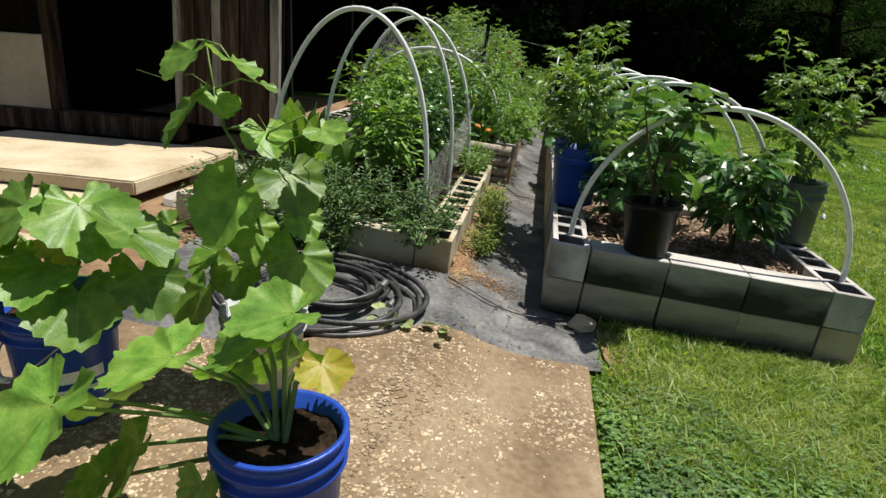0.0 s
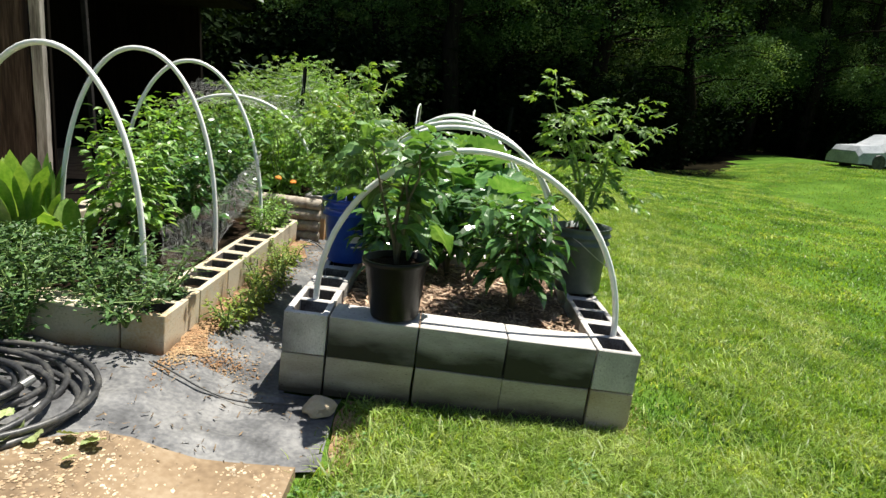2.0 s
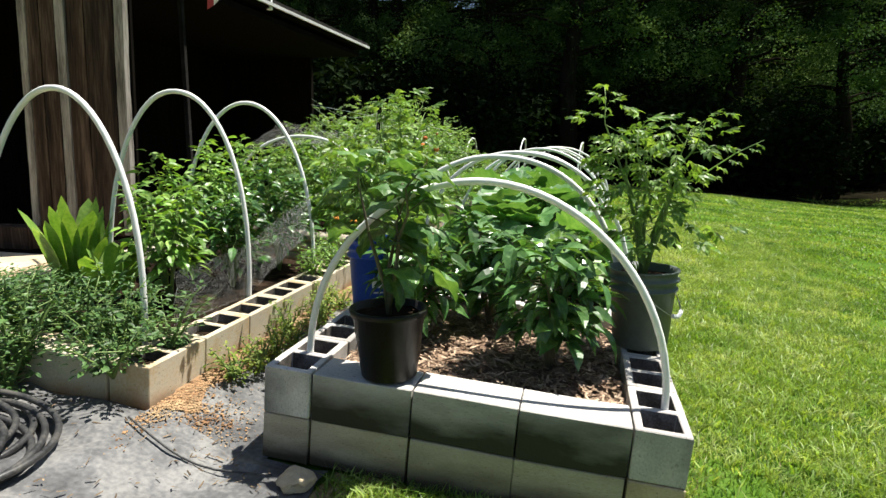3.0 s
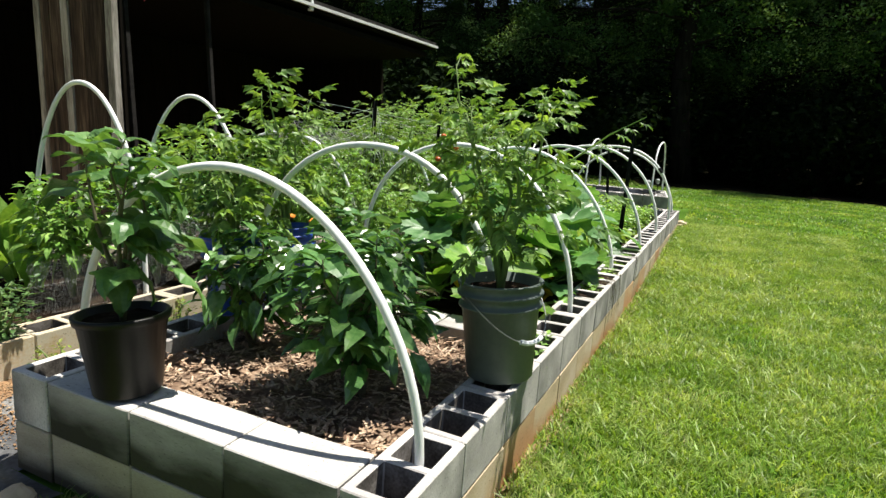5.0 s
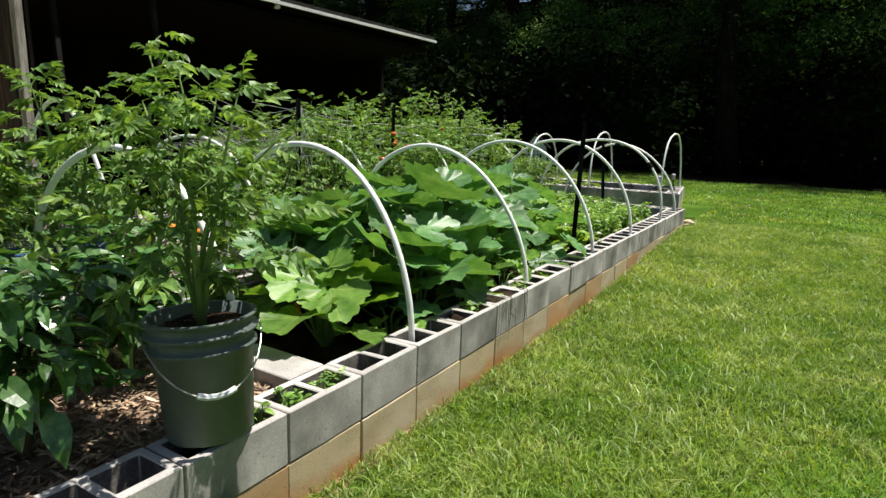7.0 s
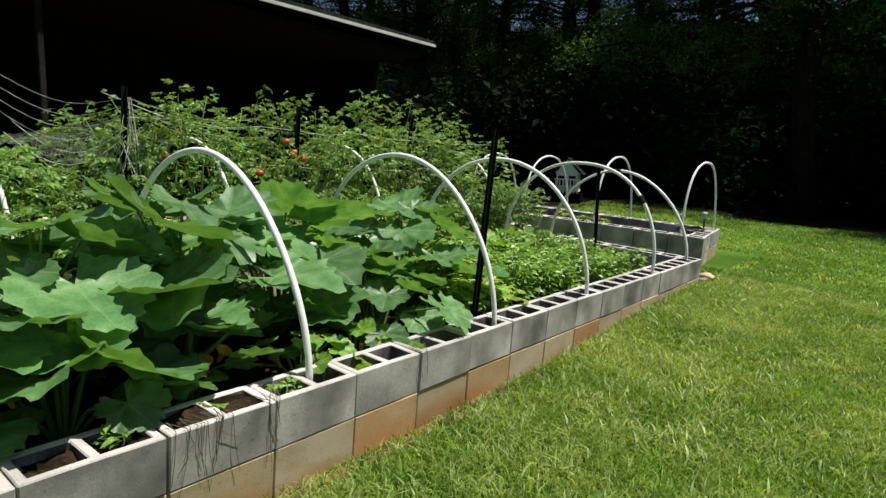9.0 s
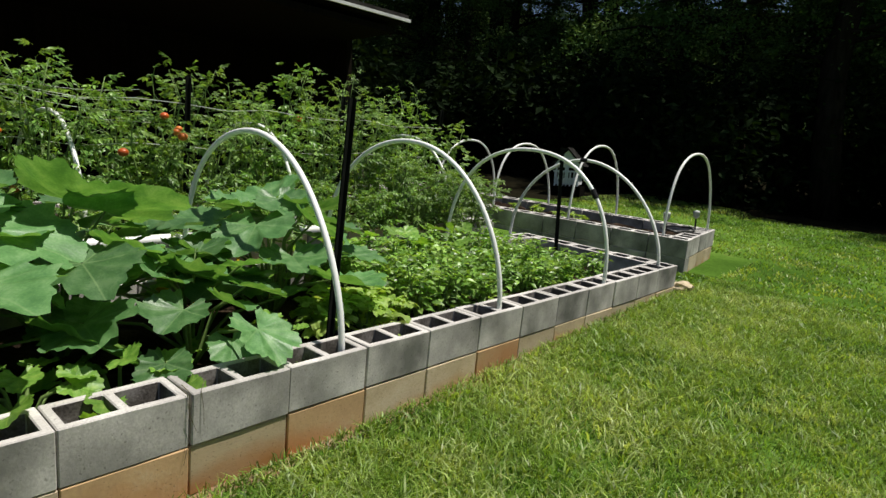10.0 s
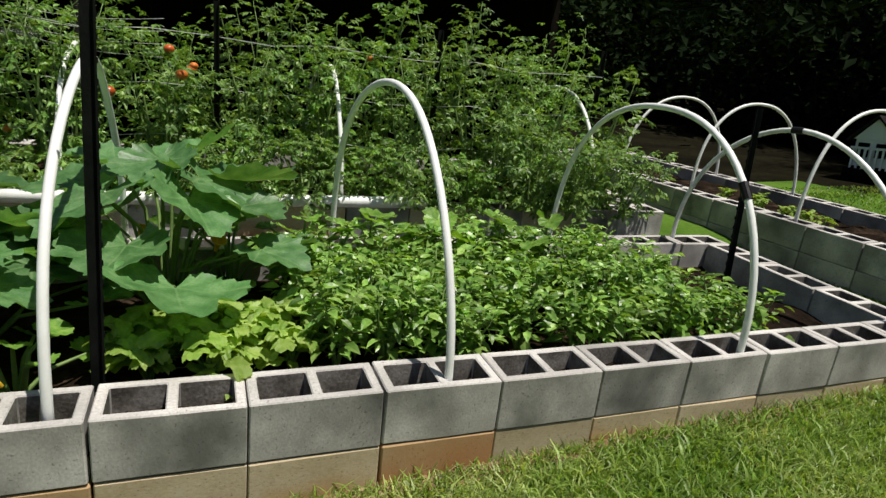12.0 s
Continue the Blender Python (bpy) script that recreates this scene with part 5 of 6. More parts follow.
for x, y, z, s, wx, wz in ((-0.20, 0.0, 0.83, 0.13, -0.5, -0.7), (-0.08, 0.0, 0.81, 0.14, 0.9, -0.3), (0.01, 0.0, 0.75, 0.08, 0.8, -0.2), (-0.20, 0.0, 0.68, 0.18, -0.5, -0.9), (-0.14, 0.0, 0.70, 0.10, 0.7, -0.6),
                           (0.10, 0.0, 0.48, 0.17, 0.5, -0.7), (-0.05, -0.05, 0.43, 0.22, -0.2, -0.8), (0.20, 0.0, 0.63, 0.10, 0.8, -0.3), (0.13, 0.0, 0.22, 0.19, 0.3, -0.9), (-0.21, 0.0, 0.06, 0.19, -0.3, -1.0),
                           (-0.16, 0.0, 0.21, 0.13, -0.5, -0.6), (-0.09, 0.0, 0.16, 0.14, 0.3, -0.8), (0.0, 0.05, 0.60, 0.13, 0.5, -0.5), (-0.32, 0.0, 0.27, 0.13, -0.8, -0.5), (0.14, 0.0, 0.35, 0.10, 0.5, -0.8), (-0.03, 0.0, 0.30, 0.15, 0.3, -0.9)):
    tip = Vector((x, y, z))
    near = min((Vector(q) for q in vp), key=lambda q: (q - tip).length)
    vt.append(tube([near, near.lerp(tip, 0.6) + Vector((0, 0, 0.02)), tip], 0.004, 5, 0.0025, close=False))
    leaf_at(vine, rv.choice(CUKE_DATA), tip, (wx, -0.6, wz), rv.uniform(-0.4, 0.4), s * 1.22)
part("vine", joined(vt), STEM, vine, smooth_faces=True)

# the hose
coil = []
hr = random.Random(3)
for i in range(420):
    k = i / 420
    a = k * 2 * math.pi * 9
    lane = 0.5 + 0.5 * math.sin(k * 23)
    r = 0.19 + 0.20 * lane + 0.02 * math.sin(a * 0.37)
    cx, cy = -2.62 + 0.05 * math.sin(k * 9), -0.61 + 0.05 * math.cos(k * 13)
    x, y = cx + r * 1.12 * math.cos(a), cy + r * math.sin(a)
    coil.append(on(x, y, rise(x, y) + 0.030 + 0.075 * k * (1 - 0.5 * lane) + 0.008 * math.sin(a * 1.7)))
tagged(part("garden_hose", tube(coil, 0.0125, 8), RUBBER, smooth_faces=True), "black rubber garden hose lying in a loose coil", "hose")
hose = bpy.data.objects["garden_hose"]
d = (coil[-1] - coil[-2]).normalized()
part("coupling", tube([coil[-1] - d * 0.01, coil[-1] + d * 0.05], 0.016, 10), STEEL, hose, "worn metal hose coupling")
d = (coil[0] - coil[1]).normalized()
part("coupling", tube([coil[0] - d * 0.01, coil[0] + d * 0.05], 0.016, 10), STEEL, hose, "worn metal hose coupling")
line = [on(-2.1 + 0.07 * i, -0.14 - 0.05 * math.sin(i * 0.4) - 0.004 * i, None) + Vector((0, 0, 0.040)) for i in range(10)]
tagged(part("drip_line", tube(line, 0.0042, 6), RUBBER, smooth_faces=True), "thin black drip line across the fabric", "drip line")
line = [on(-2.06 + 0.045 * i, 2.42 + 0.05 * math.sin(i), None) + Vector((0, 0, 0.034)) for i in range(12)]
tagged(part("drip_line", tube(line, 0.0055, 6), RUBBER, smooth_faces=True), "thin black drip line across the path", "drip line")

tagged(part("rock", lump(0.066, 4, 0.6, 0.4, 3), SLABSTONE, m=Matrix.Translation(on(-1.38, -0.14) + Vector((0, 0, 0.03)))), "small tan rough rock holding down the fabric", "rock")
tagged(part("rock", lump(0.07, 9, 0.6, 0.3, 3), SLABSTONE, m=Matrix.Translation(on(-3.14, -1.0) + Vector((0, 0, 0.04)))), "tan rounded rock on the patio edge", "rock")
tagged(part("rock", lump(0.10, 14, 0.6, 0.5, 3), SLABSTONE, m=Matrix.Translation(on(0.02, 8.55) + Vector((0, 0, 0.03)))), "tan rock at the bed corner", "rock")
for x, y, w, d, z, r in ((-3.95, -0.05, 0.55, 0.4, 0.06, 12), (-4.5, -0.45, 0.6, 0.4, 0.05, -8)):
    bm = boxed(-w / 2, w / 2, -d / 2, d / 2, 0, 0.05, bevel=0.01)
    tagged(part("paving_stone", bm, SLABSTONE, m=Matrix.Translation(on(x, y)) @ pose(0, 0, 0.0, 3, 2, r)), "tan flat paving stone before the steps", "paving stone")
# picked leaves on the patio
pk = thing("picked_leaves", "wilted picked leaves lying on the patio", "leaves")
for i in range(9):
    x, y = -2.18 + rv.uniform(-0.16, 0.2), -0.80 + rv.uniform(-0.07, 0.09)
    leaf_at(pk, rv.choice(WILT_DATA), on(x, y) + Vector((0, 0, 0.045 + rv.uniform(0, 0.03))), (rv.uniform(-1, 1), rv.uniform(-1, 1), 0.1), rv.uniform(-0.9, 0.9), rv.uniform(0.04, 0.075))

# ---- bed L planting ----
for i in range(14):
    x, y = -3.45 + 0.098 * i * 0.95 + hr.uniform(-0.05, 0.05), 0.10 + hr.uniform(-0.13, 0.25)
    bush("herb_bush", "low dense grey-green herb spilling over the blocks", "herb", on(x, y, 0.22), 0.33 + hr.uniform(-0.07, 0.08), 0.40, 330, HERB_LEAF, 0.042, L_HERB, 7, 100 + i, low=0.1, group="herbs in the low bed", spread=1.2, droop=0.2)
for i in range(5):
    x, y = -3.4 + 0.17 * i, -0.06 + hr.uniform(-0.06, 0.02)
    bush("herb_bush", "grey-green herb hanging over the front of the bed", "herb", on(x, y, 0.12), 0.32, 0.36, 280, HERB_LEAF, 0.040, L_HERB, 6, 140 + i, low=0.05, group="herbs in the low bed", spread=1.2)


def blade_plant(label, at, n, height, seed):
    rng = random.Random(seed)
    ob = thing("broad_leaf_plant", label, "plant", Matrix.Translation(at))
    for i in range(n):
        a, r = rng.uniform(0, 6.28), rng.uniform(0.0, 0.13)
        L, w = height * rng.uniform(0.55, 1.0), rng.uniform(0.045, 0.075)
        out = rng.uniform(0.08, 0.55)
        vs, fs = [], []
        for j in range(9):
            k = j / 8
            c = Vector((r + out * L * k * k * 0.7, 0, L * (k - 0.18 * out * k * k)))
            ww = w * (0.22 + 0.78 * math.sin(math.pi * min(1, max(0, k - 0.15) / 0.85)) ** 0.7) if k < 1 else 0.002
            vs += [c + Vector((0.15 * ww, -ww, 0.2 * ww)), c, c + Vector((0.15 * ww, ww, 0.2 * ww))]
        for j in range(8):
            b0 = 3 * j
            fs += [(b0, b0 + 1, b0 + 4, b0 + 3), (b0 + 1, b0 + 2, b0 + 5, b0 + 4)]
        part("leaf", (vs, fs), L_CANNA, ob, m=Matrix.Rotation(a, 4, "Z"), smooth_faces=True)
    return ob


blade_plant("upright clump of broad green blade leaves", on(-3.42, 1.05, 0.2), 24, 0.62, 1)
blade_plant("small clump of broad green blade leaves", on(-3.15, 1.0, 0.2), 9, 0.45, 2)
for i, (x, y, h) in enumerate(((-2.75, 1.0, 0.8), (-2.65, 1.5, 0.85), (-3.0, 1.6, 0.95), (-2.6, 2.05, 0.9), (-3.05, 2.15, 1.0))):
    bush("pepper_plant", "leafy pepper plant under the hoops", "pepper plant", on(x, y, 0.22), h, 0.62, 420, PEPPER_LEAF, 0.105, L_PEPPER if i % 2 else L_BUSH, 7, 200 + i, low=0.3, group="pepper plants")
for i, (x, y) in enumerate(((-2.2, 2.15), (-2.35, 2.35), (-2.25, 1.85))):
    bush("herb_bush", "small green herb at the end of the low bed", "herb", on(x, y, 0.26), 0.26, 0.34, 260, HERB_LEAF, 0.035, L_BUSH, 6, 160 + i, low=0.1, group="herbs in the low bed")
for i in range(9):
    x, y = -2.04 + hr.uniform(-0.03, 0.1), 0.45 + i * 0.17
    bush("weed", "straggly yellow-green weeds at the foot of the blocks", "weed", on(x, y), 0.16 + hr.uniform(-0.03, 0.09), 0.26, 150, HERB_LEAF, 0.035, L_WEED, 6, 170 + i, low=0.05, group="weeds by the path")
# netting
def net(points_a, points_b, label):
    vs, fs = [], []
    n, m = 100, 40
    A, B = [Vector(p) for p in points_a], [Vector(p) for p in points_b]

    def along(P, k):
        s = k * (len(P) - 1)
        i = min(len(P) - 2, int(s))
        return P[i].lerp(P[i + 1], s - i)
    bits = []
    for i in range(n + 1):
        a, b = along(A, i / n), along(B, i / n)
        bits.append(tube([a.lerp(b, j / m) + Vector((0, 0.04 * noise.noise(a.lerp(b, j / m) * 9) + 0.015 * noise.noise(a.lerp(b, j / m) * 40), 0.03 * noise.noise(a.lerp(b, j / m) * 12))) for j in range(m + 1)], 0.0004, 3, close=False))
    for j in range(m + 1):
        bits.append(tube([along(A, i / n).lerp(along(B, i / n), j / m) + Vector((0, 0.04 * noise.noise(along(A, i / n).lerp(along(B, i / n), j / m) * 9) + 0.015 * noise.noise(along(A, i / n).lerp(along(B, i / n), j / m) * 40), 0)) for i in range(n + 1)], 0.0004, 3, close=False))
    return tagged(part("netting", joined(bits), NETTING), label, "netting")


net([on(-2.36, 0.5, 0.30), on(-2.38, 1.2, 0.27), on(-2.33, 1.9, 0.55)], [on(-2.40, 0.55, 0.55), on(-2.42, 1.2, 0.56), on(-2.31, 1.92, 0.85)], "fine pale plant netting gathered along the hoops")
net([on(-3.5, 3.0, 1.05), on(-2.9, 3.2, 1.15), on(-2.4, 3.4, 1.05)], [on(-3.7, 4.2, 1.32), on(-3.0, 4.2, 1.25), on(-2.5, 4.2, 1.2)], "fine pale netting draped over tomato plants")

# ---- bed A planting ----
POT = on(-1.12, 0.10, 0.402)
bucket("plant_pot", "black plastic nursery pot on the block wall", POT, 0.142, 0.27, BLACKPL, bands=False, bail=False, taper=0.76, soil_drop=0.03)
bush("eggplant", "eggplant with large drooping leaves growing in the pot", "eggplant", POT + Vector((0, 0, 0.24)), 0.66, 0.40, 30, leaf_wavy(), 0.19, L_EGG, 4, 31, low=0.22, droop=0.5, stem_mat=WOODSTEM)
for i, (x, y, h, w, n) in enumerate(((-0.52, 0.62, 0.68, 0.62, 330), (-0.88, 1.18, 0.66, 0.6, 330), (-1.20, 0.78, 0.60, 0.46, 220))):
    bush("pepper_plant", "bushy pepper plant with dark drooping leaves", "pepper plant", on(x, y, 0.32), h, w, n, PEPPER_LEAF, 0.155, L_PEPPER, 6, 41 + i, low=0.34, droop=0.55, stem_mat=WOODSTEM, group="pepper plants")
BK = on(-0.105, 0.97, 0.402)
bk = bucket("bucket", "grey-green plastic bucket standing on the blocks", BK, 0.157, 0.38, GREYPL, turn=-2.06, soil_drop=0.04, taper=0.83)
bucket_tomato = bush("tomato_plant", "tall tomato plant growing in the grey bucket", "tomato plant", BK + Vector((0, 0, 0.33)), 0.98, 0.70, 150, TOMATO_LEAF_2, 0.165, L_TOMATO, 6, 51, low=0.2, spread=0.75, droop=0.2, group="tomato plants")
branch = [(0.10, 0.02, 0.42), (0.24, 0.04, 0.50), (0.38, 0.06, 0.60), (0.50, 0.08, 0.66)]
part("branch", joined([tube([(0.02, 0.0, 0.20), *branch], 0.006, 5, 0.002)] + [stamp(TOMATO_LEAF, [aim(Vector(branch[k // 3]).lerp(Vector(branch[k // 3 + 1]), (k % 3) / 3), (0.8, (-1) ** k * 0.7, -0.1), 0.2 * (-1) ** k, 0.12 - 0.006 * k) for k in range(9)])]),
     L_TOMATO, bucket_tomato, "long leafy side branch")
for y, h in ((0.98, 0.37), (1.36, 0.37)):
    q = on(-1.47, y, 0.402)
    bb = bucket("bucket", "blue plastic bucket with white printed bars", q, 0.15, h, BLUE, turn=0.2)
    print_bars(bb, 0.15, h, -math.pi / 2 + 0.5, ((0.40, 0.55, 0.045), (0.27, 0.5, 0.008), (0.55, 0.35, 0.006)))
    bush("tomato_plant", "tomato plant growing in a blue bucket", "tomato plant", q + Vector((0, 0, h - 0.04)), 0.85 if y > 1.2 else 0.62, 0.55, 90, TOMATO_LEAF_2, 0.20, L_TOMATO, 5, int(60 + y * 10), low=0.1, group="tomato plants")

# ---- bed B planting ----
for i, (x, y, n, r, h, s) in enumerate(((-0.98, 2.20, 16, 0.42, 0.56, 0.36), (-0.60, 2.05, 14, 0.34, 0.42, 0.32), (-0.76, 2.70, 26, 0.56, 0.70, 0.42), (-0.85, 3.30, 26, 0.56, 0.76, 0.42), (-0.95, 3.90, 22, 0.52, 0.68, 0.38), (-0.70, 4.35, 16, 0.46, 0.48, 0.28), (-0.98, 4.95, 22, 0.48, 0.66, 0.35), (-0.44, 2.66, 12, 0.34, 0.40, 0.30), (-0.46, 3.12, 11, 0.30, 0.36, 0.28))):
    squash("sprawling squash plant with large grey-green lobed leaves", on(x, y, 0.25), n, r, h, s, SQUASH_DATA if i != 1 else YOUNG_DATA, 70 + i, 2)
for i, (x, y) in enumerate(((-0.38, 2.3), (-0.36, 3.6), (-0.35, 3.9), (-0.42, 4.55), (-0.4, 3.0))):
    squash("low young squash vine beside the block cells", on(x, y, 0.25), 9, 0.26, 0.2, 0.13, YOUNG_DATA, 90 + i, 1)
placed_squash("squash plant with a leaf hanging over the block wall", on(-0.55, 4.28, 0.25),
              [(0.42, 0.06, 0.24, 0.26, (0.8, 0.2, -0.6)), (0.18, -0.12, 0.30, 0.24, (0.5, -0.7, -0.3)), (0.10, 0.20, 0.34, 0.26, (0.3, 0.8, -0.2)), (-0.12, -0.05, 0.40, 0.28, (-0.7, -0.4, -0.2)), (0.30, -0.25, 0.14, 0.20, (0.6, -0.6, -0.5))], SQUASH_DATA, 99)
for i, (x, y) in enumerate(((-0.42, 4.92), (-0.38, 5.12), (-0.55, 5.22), (-0.45, 5.38), (-0.6, 5.02))):
    bush("lettuce", "pale green leafy salad plant", "lettuce", on(x, y, 0.25), 0.22, 0.30, 34, leaf_wavy(0.6, 0.86, 0.34), 0.12, L_LETTUCE, 7, 300 + i, low=0.3, group="salad plants", droop=0.1)
for i in range(5):
    for j in range(11):
        x, y = -0.36 - i * 0.21 + hr.uniform(-0.05, 0.05), 5.5 + j * 0.19 + hr.uniform(-0.05, 0.05)
        if x < -1.05 and y > 7.2:
            continue
        bush("basil_plant", "dense bright green leafy herb plant in a row", "herb", on(x, y, 0.24), 0.36 + hr.uniform(-0.05, 0.05) - 0.06 * (j > 8), 0.30, 105, BASIL_LEAF, 0.078, L_BASIL, 5, 320 + i * 20 + j, low=0.25, group="rows of green herbs", droop=0.25)
bush("fern_weed", "feathery green weed beside the squash", "plant", on(-1.25, 1.95, 0.25), 0.42, 0.5, 420, leaf_simple(0.12, 0.2, 0.1, 3), 0.10, L_WEED, 12, 402, low=0.1)

for i, (x, y) in enumerate(((-0.1, 1.32), (-0.1, 1.49), (-0.1, 1.15), (-0.1, 2.68), (-0.1, 3.3))):
    bush("cell_weed", "small green weed growing in a block cell", "weed", on(x, y, 0.26), 0.17, 0.16, 34, BASIL_LEAF, 0.05, L_BUSH, 4, 420 + i, low=0.3, group="weeds in block cells")

# ---- bed L2 planting: the tomato row ----
for i in range(11):
    for j, x in enumerate((-2.45, -3.05)):
        y = 2.9 + i * 0.5 + hr.uniform(-0.1, 0.1)
        h = 1.0 + hr.uniform(-0.1, 0.28) + 0.18 * j
        h *= 0.74 if i < 2 else 1.0 if i < 5 else 1.13
        bush("tomato_plant", "tall sprawling tomato plant tied up with string", "tomato plant", on(x + hr.uniform(-0.08, 0.08), y, 0.36), h, 0.66, 200, TOMATO_LEAF if (i + j) % 2 else TOMATO_LEAF_2, 0.16, L_TOMATO if (i + 2 * j) % 3 else L_BUSH, 7, 500 + i * 2 + j, low=0.06, group="tomato plants", spread=0.95)
for i in range(13):
    x, y = -2.06 + hr.uniform(-0.06, 0.08), 2.9 + i * 0.39 + hr.uniform(-0.1, 0.1)
    bush("tomato_plant", "low tomato growth sprawling over the block edge", "tomato plant", on(x, y, 0.42), 0.42 + hr.uniform(-0.1, 0.12), 0.55, 90, TOMATO_LEAF_2, 0.14, L_TOMATO if i % 2 else L_BUSH, 6, 560 + i, low=0.05, group="tomato plants", spread=1.1)
for i in range(6):
    squash("young squash vine at the back of the bed", on(-1.22 + hr.uniform(-0.06, 0.06), 5.2 + 0.33 * i, 0.27), 9, 0.26, 0.34, 0.16, YOUNG_DATA, 580 + i, 0)
for i in range(5):
    bush("tomato_plant", "thin tomato plant leaning out at the end of the bed", "tomato plant", on(-1.95 + hr.uniform(-0.15, 0.1), 6.9 + 0.24 * i, 0.42), 0.75 - 0.06 * i, 0.5, 80, TOMATO_LEAF, 0.16, L_TOMATO, 5, 590 + i, low=0.05, group="tomato plants", lean=(0.1, 0.1))
for i in range(8):
    x, y, z = -2.25 + hr.uniform(-0.25, 0.05), 3.2 + hr.uniform(0, 4.2), 0.75 + hr.uniform(0, 0.6)
    if i < 3:
        x, y, z = ((-2.35, 5.05, 1.16), (-2.16, 5.0, 1.14), (-2.2, 4.64, 1.02))[i]
    tm = bmesh.new()
    bmesh.ops.create_uvsphere(tm, u_segments=14, v_segments=9, radius=hr.uniform(0.022, 0.034))
    for v in tm.verts:
        v.co.z *= 0.82
    tagged(part("tomato", tm, TOMATO, m=Matrix.Translation(on(x, y, z)), smooth_faces=True), "ripening orange red tomato on the vine", "tomato", "tomatoes on the vine")
for i, (x, y, z) in enumerate(((-2.3, 2.4, 0.62), (-2.22, 2.55, 0.58))):
    tagged(part("marigold", lump(0.028, i, 0.7, 0.4), ORANGE, m=Matrix.Translation(on(x, y, z))), "orange marigold flower head", "flower")


def t_post(at, top_at, label):
    a, b = Vector(at), Vector(top_at)
    d = b - a
    ob = thing("t_post", label, "post", Matrix.Translation(a) @ d.to_track_quat("Z", "X").to_matrix().to_4x4(), "dark stakes")
    L = d.length
    bm = bmesh.new()
    box(bm, -0.019, 0.019, -0.003, 0.003, -0.1, L)
    box(bm, -0.003, 0.003, 0.0031, 0.030, -0.1, L)
    part("post", bm, TPOST, ob)
    for i in range(int(L / 0.055)):
        part("stud", boxed(-0.008, 0.008, -0.009, -0.0031, 0.03 + i * 0.055, 0.045 + i * 0.055), TPOST, ob)
    return ob


t_post(on(-0.28, 4.80, 0.2), on(-0.27, 4.84, 1.45), "dark steel stake leaning in the squash")
t_post(on(-0.98, 7.97, 0.2), on(-1.07, 7.98, 1.30), "dark steel stake tied to a hoop")
for y in (3.8, 5.2, 6.6, 7.9):
    t_post(on(-2.5, y, 0.3), on(-2.48, y, 1.55), "dark steel stake in the tomato row")
for x, z in ((-2.5, 0.75), (-2.5, 1.05), (-2.48, 1.35)):
    pts = [on(x + 0.03 * math.sin(i * 1.1), 3.8 + 4.1 * i / 12, z + 0.02 * math.sin(i * 2.3)) for i in range(13)]
    tagged(part("string", tube(pts, 0.0028, 4), STRING), "white string stretched between the stakes", "string", "tomato strings")
pts = [on(-3.3 + 0.5 * i, 4.0 - 0.1 * i, 1.52 - 0.05 * i) for i in range(4)]
tagged(part("string", tube(pts, 0.003, 4), STRING), "white string over the tomato tops", "string", "tomato strings")
rn = random.Random(12)
TOP = on(-2.49, 3.8, 1.50)
snarl = [tube([TOP + Vector((rn.gauss(0, 0.015), rn.gauss(0, 0.015), -0.02)), TOP + Vector((rn.gauss(0, 0.04), rn.gauss(0, 0.05), -0.3)), TOP + Vector((rn.gauss(0, 0.05), rn.gauss(0, 0.07), -rn.uniform(0.45, 0.7)))], 0.0016, 4) for _ in range(9)]
for k in range(8):
    end = on(-2.95 + rn.uniform(-0.05, 0.05), 3.30 + rn.uniform(-0.1, 0.12), 1.55 - 0.07 * k)
    start = TOP + Vector((rn.gauss(0, 0.02), rn.gauss(0, 0.02), -0.02 - 0.05 * k))
    snarl.append(tube([start.lerp(end, i / 8) - Vector((0, 0, (0.10 + 0.02 * k) * math.sin(math.pi * i / 8))) for i in range(9)], 0.0016, 4))
for k in range(4):
    end = on(-2.5 + rn.uniform(-0.1, 0.1), 4.9, 1.42 - 0.07 * k)
    start = TOP + Vector((0, 0, -0.02 - 0.03 * k))
    snarl.append(tube([start.lerp(end, i / 8) - Vector((0, 0, 0.07 * math.sin(math.pi * i / 8))) for i in range(9)], 0.0016, 4))
tagged(part("string_net", joined(snarl), STRING), "tangled white string net hung from a dark stake", "string", "tomato strings")
for y0, n in ((2.86, 7), (3.00, 6), (3.18, 5), (4.02, 3)):
    strands = []
    for k in range(n):
        y, out, drop = y0 + rn.gauss(0, 0.03), rn.uniform(0.004, 0.012), rn.uniform(0.08, 0.26)
        strands.append(tube([on(-0.06, y - rn.uniform(-0.05, 0.05), 0.41), on(0.0, y, 0.402), on(out, y + rn.gauss(0, 0.012), 0.40 - drop * 0.5), on(out, y + rn.gauss(0, 0.03), 0.40 - drop)], 0.0016, 4, 0.0008))
    tagged(part("dry_vine", joined(strands), WOODSTEM), "dry brown plant strands hanging over the block face", "dry plant", "dry strands on the blocks")
pipe_pts = [on(-1.95, 4.0 + 0.4 * i, 0.50) for i in range(7)]
tagged(part("white_pipe", tube(pipe_pts, 0.035, 12), PVC, smooth_faces=True), "white plastic pipe lying on the block edge", "pipe")

# ---- bed C things ----
for i in range(7):
    p = M_C @ Vector((-1.25 - 0.16 * i + hr.uniform(-0.1, 0.1), 0.38 + hr.uniform(-0.1, 0.25), 0.34))
    bush("seedling", "small pale wilted seedling in bare soil", "seedling", p, 0.10, 0.16, 22, LETTUCE_LEAF, 0.07, L_LETTUCE, 4, 600 + i, group="seedlings")
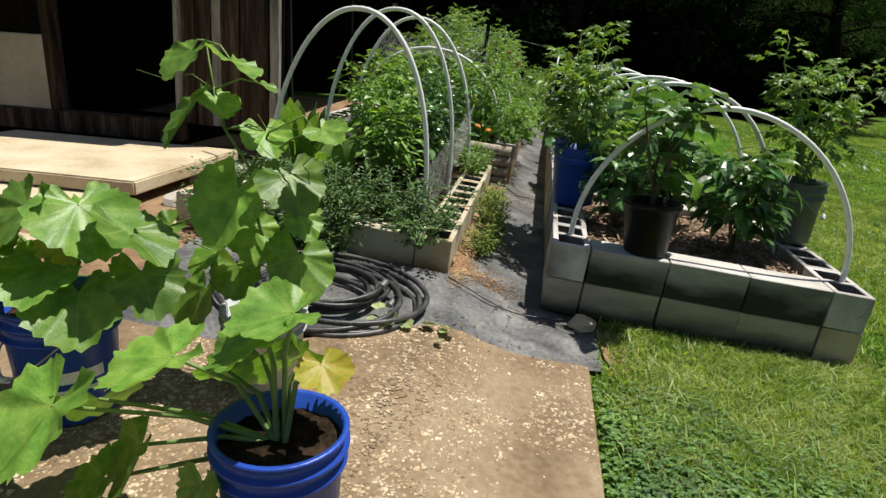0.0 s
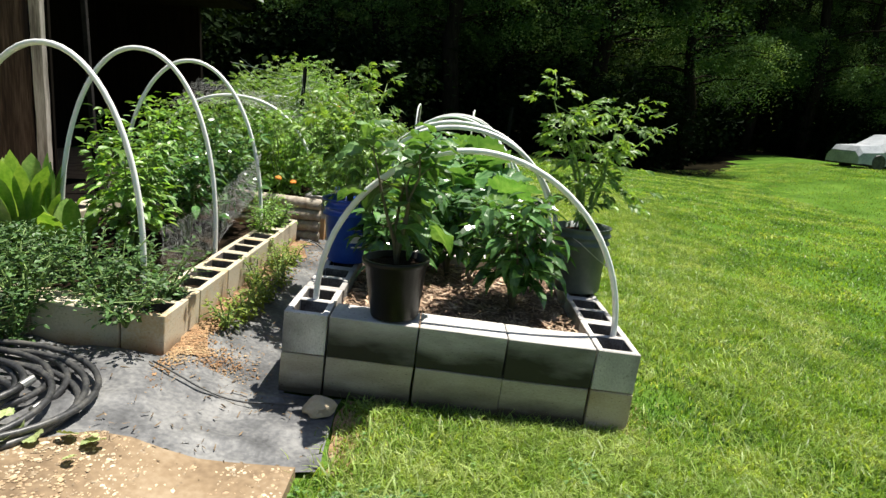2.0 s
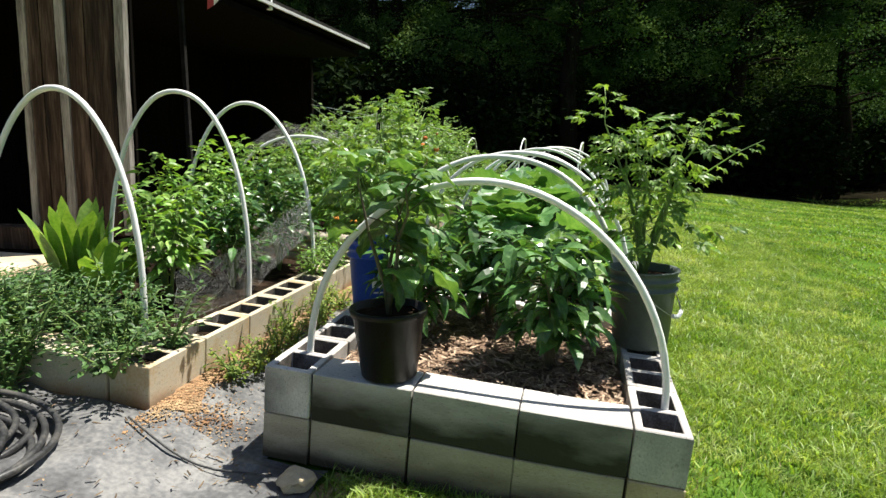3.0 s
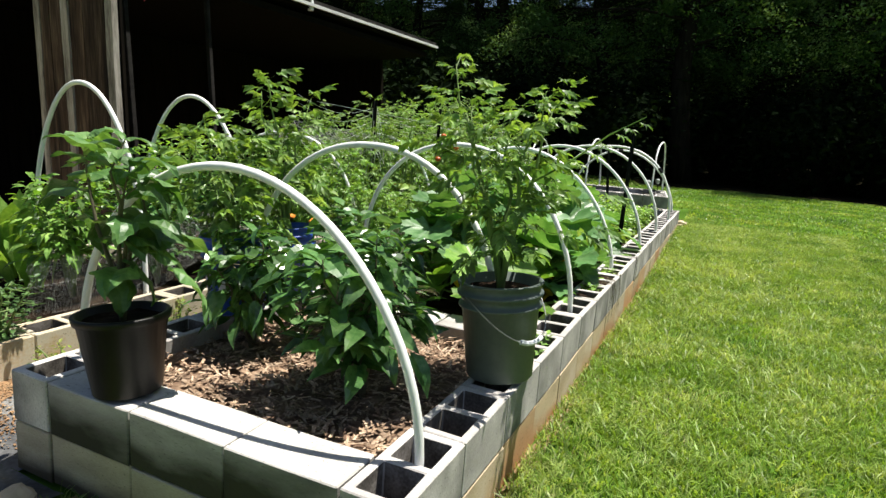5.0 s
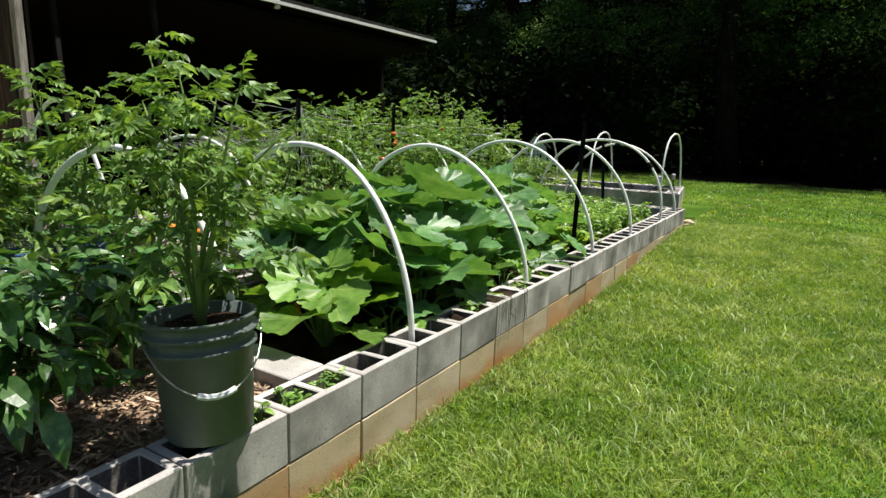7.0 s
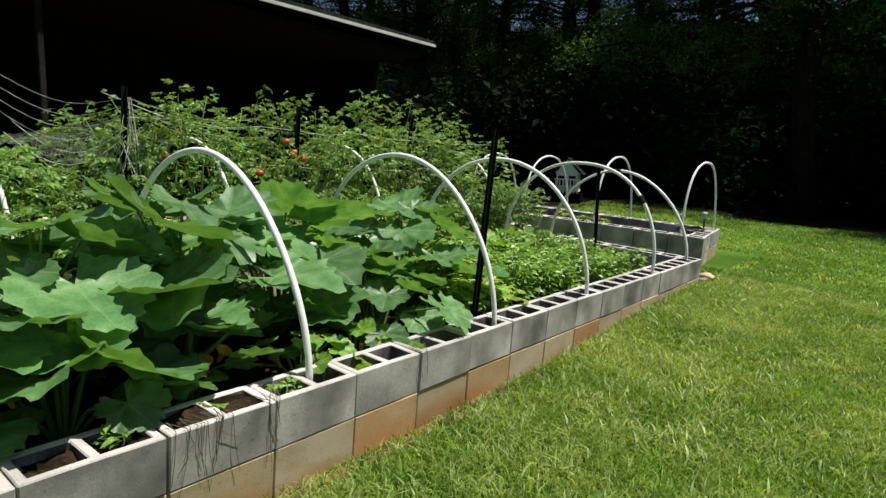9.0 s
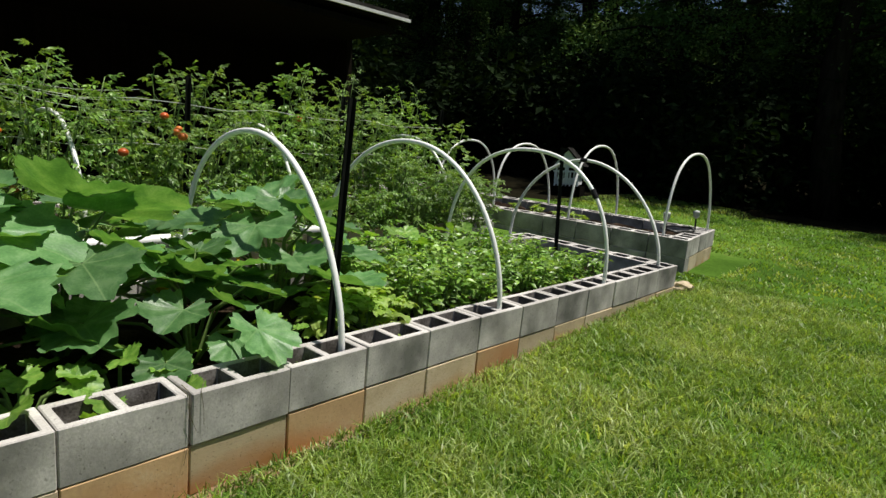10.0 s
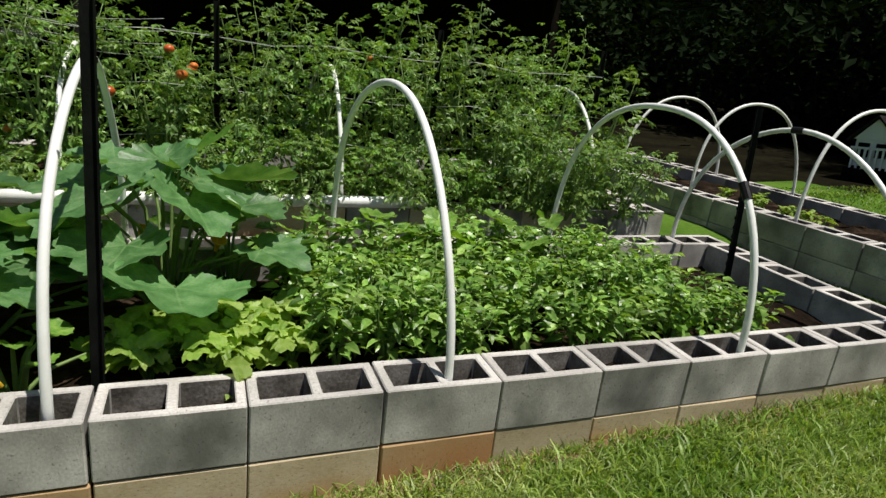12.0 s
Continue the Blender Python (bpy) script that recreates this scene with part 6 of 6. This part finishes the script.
for x, y in ((-0.32, 0.35), (-0.16, 1.05)):
    at = M_C @ Vector((x, y, 0.385))
    st = thing("garden_light", "small solar stake light on the bed edge", "garden light", Matrix.Translation(at))
    part("stake", tube([(0, 0, -0.05), (0, 0, 0.16)], 0.010, 8), BLACKPL, st)
    part("head", lathe([(0.012, 0.14), (0.034, 0.16), (0.036, 0.20), (0.040, 0.205), (0.036, 0.225), (0.008, 0.235)], 14), PALEPL, st, smooth_faces=True)
tagged(part("hose_loop", tube([M_C @ Vector((-0.28 + 0.16 * math.cos(a * 0.5) * (1 + 0.1 * math.sin(a)), 0.75 + 0.3 * math.sin(a * 0.5), 0.41 + 0.01 * math.sin(a * 3))) for a in range(26)], 0.011, 6), RUBBER, smooth_faces=True), "dark hose looped on the bed corner", "hose")

# ---- distance ----
car = thing("covered_car", "parked car under a silver cover on the far lawn", "car", Matrix.Translation(on(15.6, 20.6)) @ Matrix.Rotation(radians(8), 4, "Z") @ Matrix.Scale(0.9, 4))
prof = [(-2.35, 0.75), (-2.2, 0.95), (-1.3, 1.0), (-0.5, 1.42), (0.75, 1.46), (1.5, 1.08), (2.2, 0.92), (2.35, 0.55)]
vs, fs = [], []
cols = (-0.9, -0.86, -0.62, 0.62, 0.86, 0.9)
for x, z in prof:
    for k, y in enumerate(cols):
        zz = 0.22 + 0.05 * math.sin(x * 5) if k in (0, 5) else z * 0.72 if k in (1, 4) else z
        vs.append((x, y, zz))
for i in range(len(prof) - 1):
    for k in range(5):
        a = i * 6 + k
        fs.append((a, a + 1, a + 7, a + 6))
for e in (0, len(prof) - 1):
    o = e * 6
    vs += [(prof[e][0], -0.7, 0.22), (prof[e][0], 0.7, 0.22)]
    fs.append((o, o + 1, o + 2, o + 3, o + 4, o + 5))
cv = part("cover", (vs, fs), TARP, car)
for x in (-1.45, 1.45):
    for y in (-0.8, 0.8):
        w = part("wheel", lathe([(0.1, -0.1), (0.3, -0.1), (0.33, -0.06), (0.33, 0.06), (0.3, 0.1), (0.1, 0.1)], 20), RUBBER, car, m=Matrix.Translation((x, y, 0.33)) @ Matrix.Rotation(radians(90), 4, "X"))
hut = thing("playhouse", "small white gabled playhouse with a railing", "playhouse", Matrix.Translation(on(-4.75, 14.6)) @ Matrix.Rotation(radians(18), 4, "Z") @ Matrix.Scale(0.7, 4))
part("wall", boxed(-0.35, 0.35, 0.0, 0.6, 0.35, 0.95), WHITEPAINT, hut)
bm = bmesh.new()
for s in (-1, 1):
    q = [bm.verts.new(v) for v in ((0, -0.12, 1.42), (0, 0.7, 1.42), (s * 0.5, 0.7, 0.88), (s * 0.5, -0.12, 0.88), (0, -0.12, 1.46), (0, 0.7, 1.46), (s * 0.52, 0.7, 0.91), (s * 0.52, -0.12, 0.91))]
    for f in ((0, 1, 2, 3), (7, 6, 5, 4), (0, 4, 5, 1), (2, 6, 7, 3), (3, 7, 4, 0), (1, 5, 6, 2)):
        bm.faces.new([q[i] for i in f])
part("roof", bm, ROOFING, hut)
bm = bmesh.new()
bm.faces.new([bm.verts.new(v) for v in ((-0.4, -0.02, 0.93), (0.4, -0.02, 0.93), (0, -0.02, 1.38))])
part("gable", bm, WHITEPAINT, hut)
for i in range(7):
    part("baluster", boxed(-0.36 + i * 0.115, -0.32 + i * 0.115, -0.10, -0.06, 0.3, 0.72), WHITEPAINT, hut)
part("rail", boxed(-0.4, 0.42, -0.11, -0.05, 0.72, 0.77), WHITEPAINT, hut)
for x in (-0.2, 0.14):
    part("window", boxed(x - 0.09, x + 0.13, -0.012, 0.02, 0.55, 0.86), SHADEWOOD, hut)
part("deck", boxed(-0.45, 0.45, -0.15, 0.62, -0.2, 0.3), SHADEWOOD, hut)

flag = thing("flag", "red and white striped flag hanging from a short pole", "flag", Matrix.Translation((0.16, 0, 0.13)))
part("pole", tube([(-4.08, 2.33, 2.50), (-2.68, 1.60, 3.10)], 0.012, 8), GUTTER, flag)
for i in range(5):
    vs, fs = [], []
    for j in range(9):
        for k in (0, 1):
            u = i + k
            vs.append((-2.72 - 0.06 * u + 0.02 * math.sin(j * 0.9 + u), 1.62 + 0.03 * u + 0.025 * math.sin(j * 1.1 + u * 1.5), 3.08 - 0.026 * u - 0.105 * j))
    fs = [(2 * j, 2 * j + 1, 2 * j + 3, 2 * j + 2) for j in range(8)]
    st = part("stripe", (vs, fs), WHITECLOTH if i % 2 else REDCLOTH, flag, smooth_faces=True)
